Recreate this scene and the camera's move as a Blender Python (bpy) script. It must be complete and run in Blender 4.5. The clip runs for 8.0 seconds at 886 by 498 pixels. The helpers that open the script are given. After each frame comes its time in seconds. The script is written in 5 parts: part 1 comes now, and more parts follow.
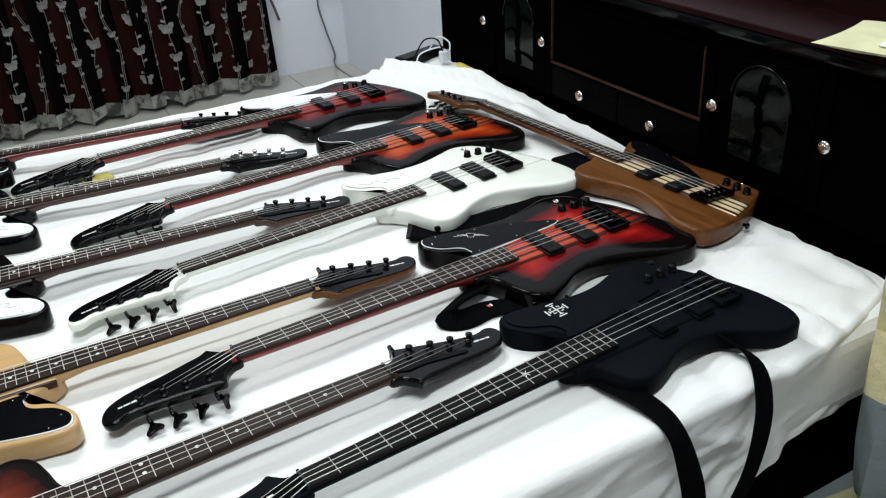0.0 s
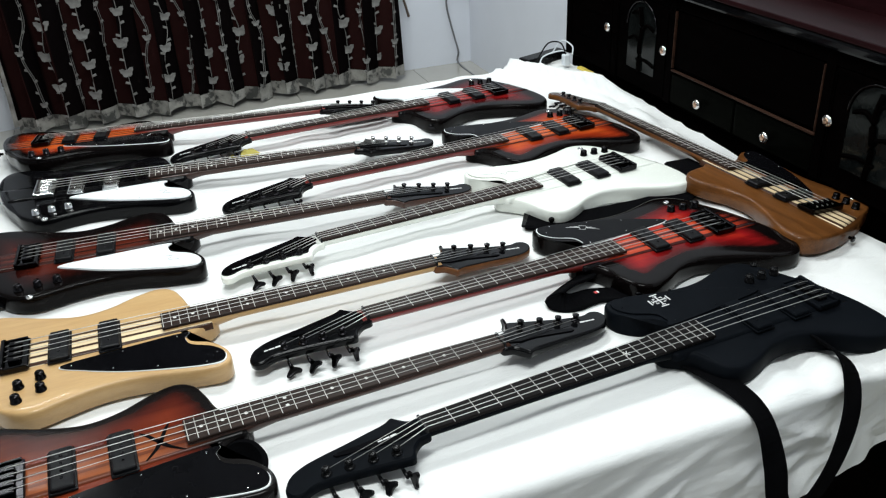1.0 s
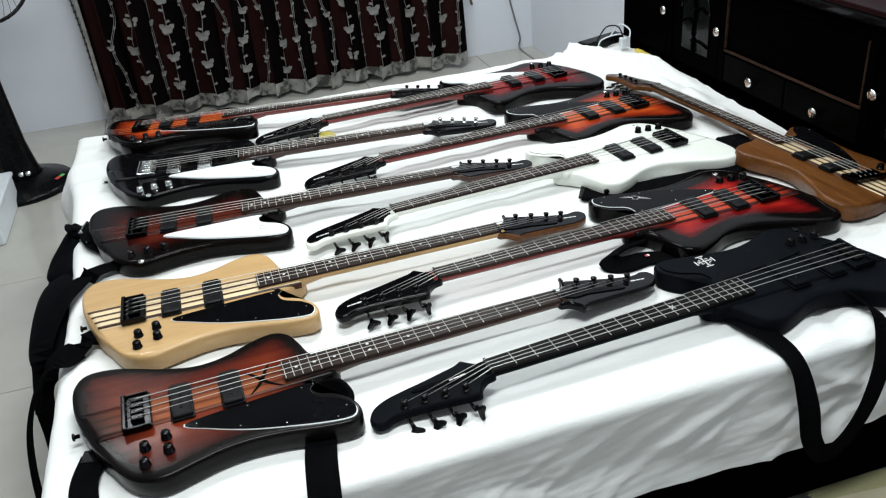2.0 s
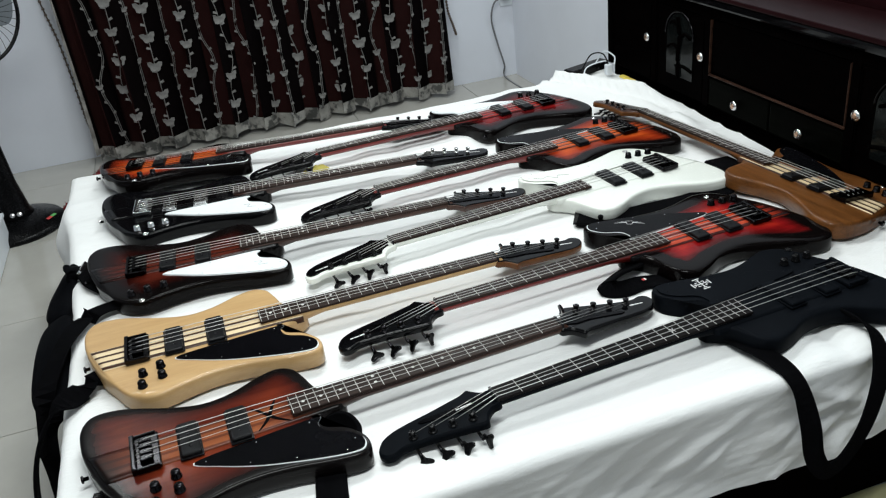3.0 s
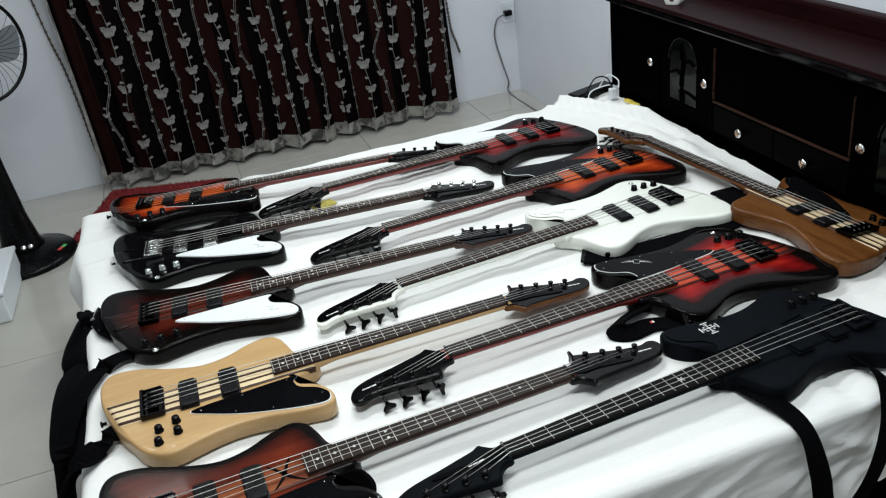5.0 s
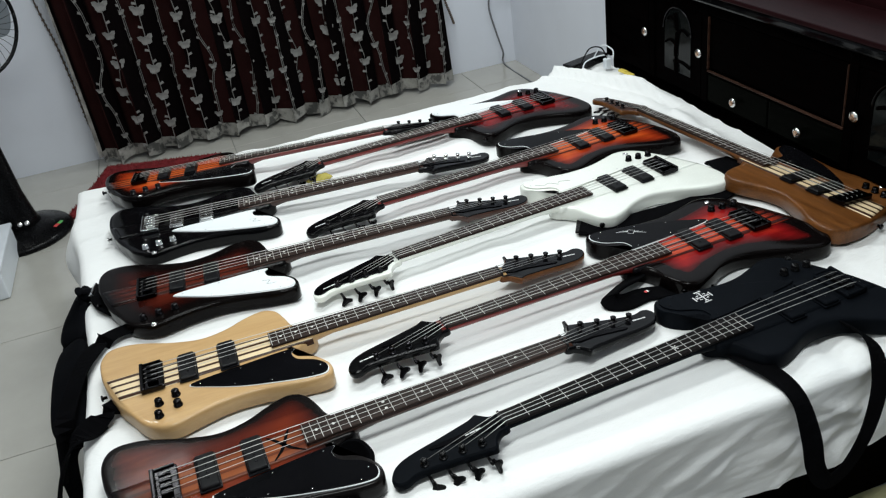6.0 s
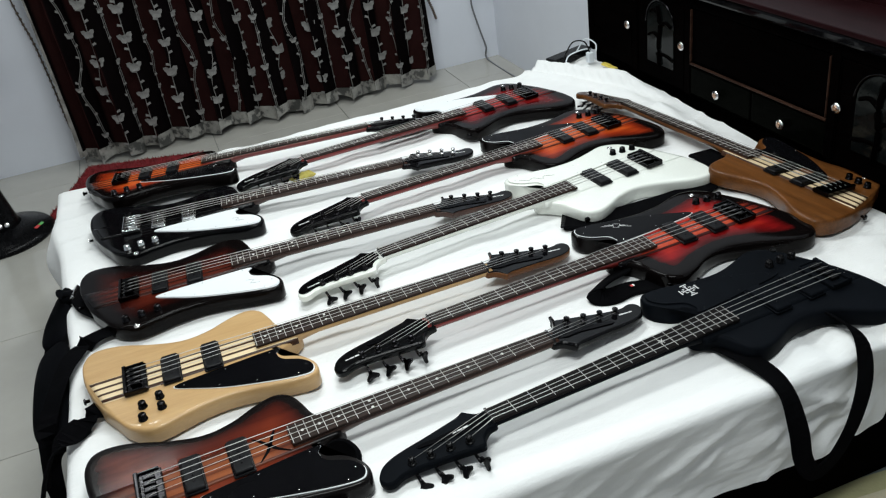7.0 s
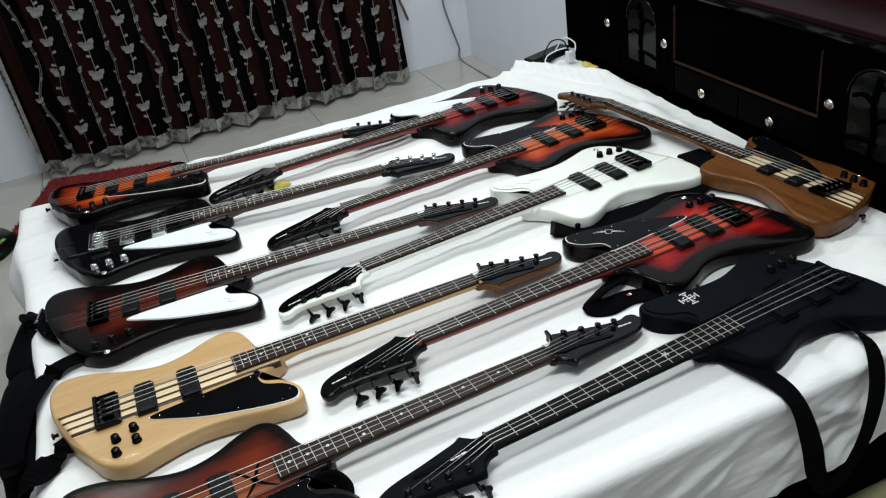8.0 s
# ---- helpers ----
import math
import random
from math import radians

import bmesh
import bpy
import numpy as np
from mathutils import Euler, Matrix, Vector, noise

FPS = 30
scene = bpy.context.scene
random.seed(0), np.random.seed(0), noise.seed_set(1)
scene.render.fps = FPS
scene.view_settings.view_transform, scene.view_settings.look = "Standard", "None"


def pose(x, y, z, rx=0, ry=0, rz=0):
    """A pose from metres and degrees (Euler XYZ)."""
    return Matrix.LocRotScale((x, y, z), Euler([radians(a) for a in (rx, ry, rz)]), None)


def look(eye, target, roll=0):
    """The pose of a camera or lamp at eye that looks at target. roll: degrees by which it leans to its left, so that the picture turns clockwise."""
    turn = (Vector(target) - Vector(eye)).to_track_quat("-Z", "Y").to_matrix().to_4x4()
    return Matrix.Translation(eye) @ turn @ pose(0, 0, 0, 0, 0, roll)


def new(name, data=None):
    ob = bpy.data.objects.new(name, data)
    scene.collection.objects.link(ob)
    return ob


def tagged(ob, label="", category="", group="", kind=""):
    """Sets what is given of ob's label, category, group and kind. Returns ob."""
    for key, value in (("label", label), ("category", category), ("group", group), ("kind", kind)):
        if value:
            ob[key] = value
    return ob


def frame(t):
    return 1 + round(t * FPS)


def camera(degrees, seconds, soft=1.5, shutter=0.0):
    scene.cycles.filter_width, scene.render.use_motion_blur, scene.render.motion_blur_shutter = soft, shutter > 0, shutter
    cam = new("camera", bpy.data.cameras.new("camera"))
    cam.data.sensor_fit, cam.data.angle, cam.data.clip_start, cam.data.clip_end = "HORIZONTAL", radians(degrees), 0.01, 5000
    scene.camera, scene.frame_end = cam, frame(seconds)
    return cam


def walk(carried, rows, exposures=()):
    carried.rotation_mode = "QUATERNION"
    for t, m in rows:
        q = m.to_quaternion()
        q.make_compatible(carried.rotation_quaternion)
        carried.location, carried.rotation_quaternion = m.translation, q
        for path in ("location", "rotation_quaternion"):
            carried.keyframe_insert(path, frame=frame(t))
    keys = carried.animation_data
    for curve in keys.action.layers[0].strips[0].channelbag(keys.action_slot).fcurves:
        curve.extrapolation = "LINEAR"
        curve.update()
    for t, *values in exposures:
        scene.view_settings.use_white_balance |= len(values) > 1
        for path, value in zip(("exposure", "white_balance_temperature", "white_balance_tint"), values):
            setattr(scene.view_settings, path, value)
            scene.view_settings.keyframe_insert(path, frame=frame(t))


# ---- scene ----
cam = camera(54.9, 8.0, soft=1.2)
PATH = [
    (0, (-0.523, -1.688, 1.462), (0.276, -0.131, 0.493), -3.5),
    (0.3, (-0.538, -1.693, 1.473), (0.250, -0.167, 0.548), -2.7),
    (0.5, (-0.547, -1.698, 1.475), (0.177, -0.103, 0.51), -2.5),
    (0.7, (-0.587, -1.745, 1.495), (0.027, -0.151, 0.554), -2.5),
    (1, (-0.624, -1.819, 1.513), (-0.037, -0.165, 0.554), -2.7),
    (1.3, (-0.660, -1.899, 1.505), (-0.154, -0.272, 0.557), -1.8),
    (1.5, (-0.678, -1.941, 1.516), (-0.221, -0.28, 0.501), -1.9),
    (1.8, (-0.690, -1.987, 1.541), (-0.268, -0.365, 0.544), -3.9),
    (2, (-0.691, -2.002, 1.564), (-0.249, -0.313, 0.59), -5.3),
    (2.2, (-0.694, -2.008, 1.572), (-0.219, -0.297, 0.652), -5.8),
    (3.3, (-0.728, -2.006, 1.592), (-0.247, -0.3, 0.665), -6.6),
    (3.5, (-0.721, -2.001, 1.596), (-0.254, -0.298, 0.658), -7.0),
    (4, (-0.713, -1.988, 1.626), (-0.26, -0.302, 0.65), -8.4),
    (4.5, (-0.698, -1.977, 1.7), (-0.218, -0.265, 0.785), -8.3),
    (4.7, (-0.704, -1.972, 1.702), (-0.229, -0.257, 0.788), -7.7),
    (5.8, (-0.701, -1.983, 1.7), (-0.245, -0.302, 0.717), -8.3),
    (6, (-0.703, -1.985, 1.705), (-0.243, -0.306, 0.721), -8.4),
    (6.5, (-0.698, -1.987, 1.701), (-0.224, -0.313, 0.715), -9.0),
    (7, (-0.697, -1.974, 1.7), (-0.209, -0.31, 0.703), -8.7),
    (7.5, (-0.701, -1.939, 1.699), (-0.198, -0.278, 0.704), -8.7),
    (8, (-0.699, -1.864, 1.679), (-0.149, -0.225, 0.674), -9.1),
]
walk(cam, [(t, look(eye, target, roll)) for t, eye, target, roll in PATH],
     [(0, 0.0), (0.5, 0.02), (1.0, 0.12), (1.5, 0.22), (2.2, 0.10), (3.3, -0.05), (4.5, -0.13), (6.0, -0.11), (8.0, -0.14)])

# ---- light ----
world = bpy.data.worlds.new("world")
scene.world = world
world.use_nodes = True
world.node_tree.nodes["Background"].inputs[0].default_value = (0.8, 0.85, 1.0, 1)
world.node_tree.nodes["Background"].inputs[1].default_value = 0.02


def tube_lamp(name, m, length, width, watts, colour):
    data = bpy.data.lights.new(name, "AREA")
    data.shape, data.size, data.size_y, data.energy, data.color = "RECTANGLE", length, width, watts, colour
    ob = new(name, data)
    ob.matrix_world = m
    return ob


TUBE_WHITE = (0.935, 1.0, 0.995)
# Broad unseen lamp over the bed, shifted and widened to even out the sheet.
tube_lamp("unseen_lamp", look((-0.20, 0.60, 2.78), (-0.20, 0.55, 0.0)), 1.2, 0.40, 38, TUBE_WHITE)
# Added fill lamp on the near side; no fixture is known there.
tube_lamp("unseen_lamp", look((-0.60, -1.30, 2.78), (-0.60, -1.25, 0.0)), 1.2, 0.40, 45, TUBE_WHITE)
tube_lamp("unseen_lamp", look((0.58, 2.20, 2.76), (0.40, 0.9, 0.0)), 0.45, 0.10, 20, TUBE_WHITE)
tube_lamp("unseen_lamp", look((-1.50, 2.15, 2.76), (-1.0, 0.6, 0.0)), 0.45, 0.12, 6, TUBE_WHITE)


# ---- materials ----
def graph(name):
    m = bpy.data.materials.new(name)
    m.use_nodes = True
    n, l = m.node_tree.nodes, m.node_tree.links
    return m, n, l, n["Principled BSDF"]


def grain(n, l, scale, stretch=(1, 1, 1), detail=6.0, rough=0.6, source="Object"):
    tc, mp, no = n.new("ShaderNodeTexCoord"), n.new("ShaderNodeMapping"), n.new("ShaderNodeTexNoise")
    mp.inputs["Scale"].default_value = stretch
    no.inputs["Scale"].default_value, no.inputs["Detail"].default_value, no.inputs["Roughness"].default_value = scale, detail, rough
    l.new(tc.outputs[source], mp.inputs[0])
    l.new(mp.outputs[0], no.inputs["Vector"])
    return no.outputs["Fac"]


def ramp(n, l, value, stops, mode="LINEAR"):
    r = n.new("ShaderNodeValToRGB")
    r.color_ramp.interpolation = mode
    e = r.color_ramp.elements
    while len(e) < len(stops):
        e.new(0.5)
    for el, (p, c) in zip(e, stops):
        el.position, el.color = p, (*c, 1) if len(c) == 3 else c
    l.new(value, r.inputs[0])
    return r.outputs[0]


def mixed(n, l, mode, fac, a, b):
    m = n.new("ShaderNodeMix")
    m.data_type, m.blend_type = "RGBA", mode
    for sock, v in ((m.inputs[0], fac), (m.inputs[6], a), (m.inputs[7], b)):
        if isinstance(v, (int, float)):
            sock.default_value = v
        elif isinstance(v, tuple):
            sock.default_value = (*v, 1)
        else:
            l.new(v, sock)
    return m.outputs[2]


def bumped(n, l, bsdf, height, strength, distance=0.002):
    b = n.new("ShaderNodeBump")
    b.inputs["Strength"].default_value, b.inputs["Distance"].default_value = strength, distance
    l.new(height, b.inputs["Height"])
    l.new(b.outputs[0], bsdf.inputs["Normal"])


def rough_by(n, l, bsdf, value, low, high):
    r = n.new("ShaderNodeMapRange")
    r.inputs[3].default_value, r.inputs[4].default_value = low, high
    l.new(value, r.inputs[0])
    l.new(r.outputs[0], bsdf.inputs["Roughness"])


def surface(name, colour, rough=0.5, metal=0.0, var=0.2, scale=6.0, stretch=(1, 1, 1), bump=0.1, fine=150.0, coat=0.0, spread=0.08, spec=0.5):
    """A plain painted, woven, cast or plastic surface with cloudy variation and fine relief."""
    m, n, l, p = graph(name)
    big, small = grain(n, l, scale, stretch), grain(n, l, fine, stretch, 3)
    lo, hi = tuple(c * (1 - var) for c in colour), tuple(min(1, c * (1 + var * 0.6)) for c in colour)
    l.new(ramp(n, l, big, [(0.3, lo), (0.7, hi)]), p.inputs["Base Color"])
    p.inputs["Metallic"].default_value, p.inputs["Coat Weight"].default_value, p.inputs["Coat Roughness"].default_value = metal, coat, 0.06
    p.inputs["IOR"].default_value = 1.05 + 0.87 * spec
    rough_by(n, l, p, small, max(0.02, rough - spread), min(1, rough + spread))
    bumped(n, l, p, small, bump)
    return m


def timber(name, dark, light, rough=0.35, coat=0.0, along=(1.5, 22, 22), bump=0.08, spec=0.4, fleck=0.5):
    """Wood with the grain along x of the object."""
    m, n, l, p = graph(name)
    a, b = grain(n, l, 3.0, along, 8, 0.65), grain(n, l, 14.0, (along[0] * 2, along[1] * 3, along[2] * 3), 4, 0.7)
    c = ramp(n, l, a, [(0.28, dark), (0.72, light)])
    c = mixed(n, l, "MULTIPLY", fleck, c, ramp(n, l, b, [(0.35, (0.45, 0.42, 0.4)), (0.6, (1, 1, 1))]))
    l.new(c, p.inputs["Base Color"])
    p.inputs["Coat Weight"].default_value, p.inputs["Coat Roughness"].default_value = coat, 0.05
    p.inputs["IOR"].default_value = 1.05 + 0.87 * spec
    rough_by(n, l, p, b, rough - 0.07, rough + 0.1)
    bumped(n, l, p, b, bump)
    return m


def burst(name, edge, mid, heart, rough=0.09, coat=0.0, stops=(0.30, 0.56, 0.92), ior=1.18):
    """A sprayed sunburst over wood: the paint follows the distance to the body's rim."""
    m, n, l, p = graph(name)
    at = n.new("ShaderNodeAttribute")
    at.attribute_name = "rim"
    wood, fine = grain(n, l, 2.2, (1.6, 9, 9), 8, 0.6), grain(n, l, 18.0, (2, 26, 26), 4)
    add = n.new("ShaderNodeMath")
    add.operation = "MULTIPLY_ADD"
    l.new(wood, add.inputs[0])
    add.inputs[1].default_value = 0.022
    l.new(at.outputs["Fac"], add.inputs[2])
    sc = n.new("ShaderNodeMath")
    sc.operation = "MULTIPLY"
    l.new(add.outputs[0], sc.inputs[0])
    sc.inputs[1].default_value = 8.0
    c = ramp(n, l, sc.outputs[0], list(zip(stops, (edge, mid, heart))))
    c = mixed(n, l, "MULTIPLY", 0.8, c, ramp(n, l, wood, [(0.34, (0.42, 0.34, 0.32)), (0.62, (1, 1, 1))]))
    l.new(c, p.inputs["Base Color"])
    p.inputs["Coat Weight"].default_value, p.inputs["Coat Roughness"].default_value = coat, 0.05
    p.inputs["IOR"].default_value = ior
    rough_by(n, l, p, fine, max(0.03, rough - 0.05), rough + 0.05)
    bumped(n, l, p, fine, 0.02)
    return m


def striped(name, dark, light, rough=0.3, coat=0.4, spray=()):
    """A laminated neck block: dark veneers run along x between paler strips; spray: where a sunburst fades in from the rim."""
    m, n, l, p = graph(name)
    tc, sep, ab, sc = n.new("ShaderNodeTexCoord"), n.new("ShaderNodeSeparateXYZ"), n.new("ShaderNodeMath"), n.new("ShaderNodeMath")
    l.new(tc.outputs["Object"], sep.inputs[0])
    ab.operation, sc.operation = "ABSOLUTE", "MULTIPLY"
    l.new(sep.outputs[1], ab.inputs[0])
    l.new(ab.outputs[0], sc.inputs[0])
    sc.inputs[1].default_value = 20.0
    c = ramp(n, l, sc.outputs[0], [(0.0, light), (0.17, dark), (0.33, light), (0.64, dark), (0.86, light)], "CONSTANT")
    wood = grain(n, l, 3.0, (1.5, 30, 30), 8, 0.65)
    c = mixed(n, l, "MULTIPLY", 0.6, c, ramp(n, l, wood, [(0.3, (0.6, 0.55, 0.5)), (0.65, (1, 1, 1))]))
    if spray:
        at, far = n.new("ShaderNodeAttribute"), n.new("ShaderNodeMath")
        at.attribute_name, far.operation = "rim", "MULTIPLY"
        l.new(at.outputs["Fac"], far.inputs[0])
        far.inputs[1].default_value = 8.0
        c = mixed(n, l, "MULTIPLY", 1.0, c, ramp(n, l, far.outputs[0], list(zip(spray, ((0.012, 0.03, 0.1), (0.55, 0.42, 0.4), (1, 1, 1))))))
    l.new(c, p.inputs["Base Color"])
    p.inputs["Coat Weight"].default_value, p.inputs["Coat Roughness"].default_value = coat * 0.4, 0.06
    p.inputs["IOR"].default_value = 1.24
    rough_by(n, l, p, wood, rough - 0.06, rough + 0.1)
    return m


def cotton():
    m, n, l, p = graph("white_cotton")
    big, weave, mid = grain(n, l, 2.5), grain(n, l, 420.0, (1, 1, 1), 2), grain(n, l, 11.0, (0.7, 2.0, 1.0), 7, 0.65)
    l.new(ramp(n, l, big, [(0.3, (0.77, 0.78, 0.775)), (0.7, (0.82, 0.82, 0.81))]), p.inputs["Base Color"])
    p.inputs["Roughness"].default_value = 0.85
    p.inputs["Sheen Weight"].default_value = 0.15
    both = n.new("ShaderNodeMath")
    both.operation = "MULTIPLY_ADD"
    l.new(weave, both.inputs[0])
    both.inputs[1].default_value = 0.06
    l.new(mid, both.inputs[2])
    bumped(n, l, p, both.outputs[0], 0.34, 0.014)
    return m


def curtain_cloth():
    m, n, l, p = graph("brocade")
    at = n.new("ShaderNodeAttribute")
    at.attribute_name = "across"
    w = n.new("ShaderNodeMath")
    w.operation = "FRACT"
    l.new(at.outputs["Fac"], w.inputs[0])
    c = ramp(n, l, w.outputs[0], [(0.0, (0.003, 0.002, 0.0022)), (0.50, (0.003, 0.002, 0.0022)), (0.56, (0.024, 0.0085, 0.0080)), (0.94, (0.021, 0.0072, 0.0070)), (1.0, (0.003, 0.002, 0.0022))])
    a, b = grain(n, l, 9.0), grain(n, l, 260.0, (1, 1, 0.3), 3)
    c = mixed(n, l, "MULTIPLY", 0.6, c, ramp(n, l, a, [(0.3, (0.6, 0.6, 0.6)), (0.7, (1, 1, 1))]))
    l.new(c, p.inputs["Base Color"])
    p.inputs["IOR"].default_value = 1.08
    rough_by(n, l, p, b, 0.6, 0.85)
    bumped(n, l, p, b, 0.3)
    return m


def rose_lace():
    """Pale organza with blurred dark roses."""
    m, n, l, p = graph("rose_lace")
    a, b = grain(n, l, 15.0, (1, 1, 1), 4, 0.6), grain(n, l, 5.0)
    c = ramp(n, l, a, [(0.40, (0.36, 0.35, 0.32)), (0.52, (0.27, 0.26, 0.24)), (0.58, (0.07, 0.07, 0.065))])
    c = mixed(n, l, "MULTIPLY", 0.8, c, ramp(n, l, b, [(0.35, (0.45, 0.45, 0.45)), (0.6, (1, 1, 1))]))
    l.new(c, p.inputs["Base Color"])
    p.inputs["Roughness"].default_value = 0.6
    bumped(n, l, p, a, 0.3)
    return m


def tile_glaze():
    m, n, l, p = graph("tile_glaze")
    info = n.new("ShaderNodeObjectInfo")
    a, b = grain(n, l, 3.0, source="Object"), grain(n, l, 40.0, source="Object")
    c = ramp(n, l, a, [(0.3, (0.40, 0.388, 0.352)), (0.7, (0.46, 0.446, 0.405))])
    c = mixed(n, l, "MULTIPLY", 1.0, c, ramp(n, l, info.outputs["Random"], [(0, (0.94, 0.94, 0.94)), (1, (1, 1, 1))]))
    l.new(c, p.inputs["Base Color"])
    rough_by(n, l, p, b, 0.10, 0.22)
    p.inputs["Coat Weight"].default_value = 0.3
    return m


def plaid():
    m, n, l, p = graph("patchwork_cloth")
    tc, mp, sep, fr = n.new("ShaderNodeTexCoord"), n.new("ShaderNodeMapping"), n.new("ShaderNodeSeparateXYZ"), n.new("ShaderNodeMath")
    mp.inputs["Rotation"].default_value = (0, 0, 0.28)
    mp.inputs["Scale"].default_value = (1.9, 1.9, 1.9)
    mp.inputs["Location"].default_value = (0.0, 0.72, 0.0)
    l.new(tc.outputs["Object"], mp.inputs[0])
    l.new(mp.outputs[0], sep.inputs[0])
    fr.operation = "FRACT"
    l.new(sep.outputs[1], fr.inputs[0])
    c = ramp(n, l, fr.outputs[0], [(0.0, (0.42, 0.40, 0.22)), (0.10, (0.17, 0.20, 0.21)), (0.46, (0.62, 0.55, 0.32)), (0.70, (0.42, 0.37, 0.17)), (0.93, (0.58, 0.53, 0.38))], "CONSTANT")
    b, mid = grain(n, l, 9.0, (1, 1, 1), 6, 0.6), grain(n, l, 3.0)
    c = mixed(n, l, "MULTIPLY", 0.7, c, ramp(n, l, mid, [(0.3, (0.72, 0.72, 0.70)), (0.7, (1, 1, 1))]))
    l.new(c, p.inputs["Base Color"])
    p.inputs["Roughness"].default_value = 0.9
    bumped(n, l, p, b, 0.6, 0.03)
    return m


WALL = surface("wall_paint", (0.73, 0.755, 0.82), 0.7, var=0.05, scale=1.5, bump=0.12, fine=60)
CEILING = surface("ceiling_paint", (0.87, 0.87, 0.87), 0.8, var=0.04, bump=0.1, fine=60)
GROUT = surface("grout", (0.22, 0.22, 0.21), 0.9)
TILE = tile_glaze()
COTTON = cotton()
BROCADE = curtain_cloth()
EMBROIDERY = surface("silver_embroidery", (0.20, 0.196, 0.188), 0.6, spec=0.2, var=0.3, scale=30, bump=0.3, fine=400)
HEM_LACE = rose_lace()
ORGANZA = surface("grey_organza", (0.32, 0.31, 0.285), 0.6, var=0.75, scale=9, bump=0.3, fine=300)
EBONY = timber("ebonised_wood", (0.0006, 0.0005, 0.0005), (0.0016, 0.0011, 0.0011), 0.26, 0.0, (22, 1.5, 22), 0.03, -0.035)
# Greenish lift over the ebony paints in the sheet's reflection on the drawers.
DRAWER_SHEEN_WOOD = timber("drawer_lacquer_with_sheen", (0.0010, 0.0012, 0.0009), (0.0022, 0.0025, 0.0019), 0.22, 0.0, (22, 1.5, 22), 0.03, -0.01)
MAROON_WOOD = timber("maroon_wood", (0.008, 0.0026, 0.003), (0.020, 0.0054, 0.0066), 0.35, 0.0, (22, 1.5, 22), 0.06, 0.06)
TRIM_WOOD = timber("worn_edge_wood", (0.010, 0.005, 0.004), (0.065, 0.032, 0.021), 0.4, 0.0, (22, 1.5, 22), 0.06, 0.1)
INLAY = surface("dark_inlay_glass", (0.004, 0.005, 0.005), 0.08, var=0.5, scale=20, spec=0.17, bump=0.01)
CHROME = surface("chrome", (0.80, 0.80, 0.80), 0.14, 1.0, var=0.05, bump=0.02)
BRASS = surface("copper_plate", (0.60, 0.38, 0.26), 0.25, 1.0, var=0.2, bump=0.03)
BLACK_METAL = surface("black_chrome", (0.022, 0.021, 0.023), 0.17, 1.0, var=0.3, bump=0.02)
BLACK_PLASTIC = surface("black_plastic", (0.003, 0.003, 0.0035), 0.28, var=0.3, bump=0.04, spec=0.2)
PICKUP = surface("pickup_plastic", (0.005, 0.005, 0.006), 0.36, var=0.3, bump=0.1, spec=0.2)
STRING = surface("string_steel", (0.52, 0.51, 0.49), 0.4, 0.75, var=0.1, fine=900)
FRET = surface("fret_nickel", (0.58, 0.57, 0.54), 0.4, 0.6, var=0.1)
PEARL = surface("pearl_dot", (0.75, 0.75, 0.72), 0.3, var=0.1)
ROSEWOOD = timber("rosewood", (0.010, 0.006, 0.005), (0.036, 0.019, 0.014), 0.42, 0.0, (1.5, 40, 40), 0.06, 0.2)
EBONY_BOARD = timber("ebony_board", (0.006, 0.005, 0.005), (0.012, 0.010, 0.010), 0.42, 0.0, (1.5, 40, 40), 0.05, 0.08)
GLOSS_BLACK = surface("gloss_black_lacquer", (0.0025, 0.0025, 0.003), 0.05, var=0.3, bump=0.005, spec=0.21, spread=0.02)
MATT_BLACK = surface("matt_black_paint", (0.0042, 0.0052, 0.0070), 0.45, var=0.25, bump=0.06, fine=500, spec=0.03)
WHITE_LACQUER = surface("white_lacquer", (0.80, 0.82, 0.76), 0.25, var=0.05, bump=0.01, coat=0.5)
WHITE_PLY = surface("white_plastic_ply", (0.78, 0.81, 0.82), 0.35, var=0.04, bump=0.0, spread=0.02)
BLACK_PLY = surface("black_plastic_ply", (0.003, 0.003, 0.0038), 0.12, var=0.3, bump=0.02, spec=0.10)
SILVER_INK = surface("silver_ink", (0.66, 0.66, 0.66), 0.4, var=0.2)
NATURAL = timber("natural_ash", (0.44, 0.262, 0.108), (0.56, 0.360, 0.165), 0.33, 0.2, (1.2, 9, 9), 0.05, fleck=0.14)
WALNUT = timber("oiled_walnut", (0.070, 0.024, 0.006), (0.215, 0.080, 0.021), 0.30, 0.05, (1.2, 12, 12), fleck=0.65, spec=0.28)
MAPLE_STRIPES = striped("maple_walnut_laminate", (0.050, 0.022, 0.013), (0.80, 0.64, 0.41))
ORANGE_STRIPES = striped("orange_laminate", (0.10, 0.02, 0.01), (0.55, 0.10, 0.02), 0.25, 0.2, spray=(0.10, 0.34, 0.70))
RED_STRIPES = striped("red_laminate", (0.07, 0.012, 0.01), (0.50, 0.06, 0.022), 0.25, 0.2, spray=(0.16, 0.44, 0.80))
WINE_STRIPES = striped("wine_laminate", (0.05, 0.008, 0.008), (0.30, 0.020, 0.014), 0.25, 0.2, spray=(0.12, 0.40, 0.74))
TOBACCO_STRIPES = striped("tobacco_laminate", (0.13, 0.030, 0.010), (0.26, 0.070, 0.020), 0.32, 0.1, spray=(0.12, 0.60, 1.15))
CHERRY_STRIPES = striped("cherry_laminate", (0.035, 0.007, 0.004), (0.085, 0.014, 0.007), 0.25, 0.2, spray=(0.14, 0.42, 0.75))
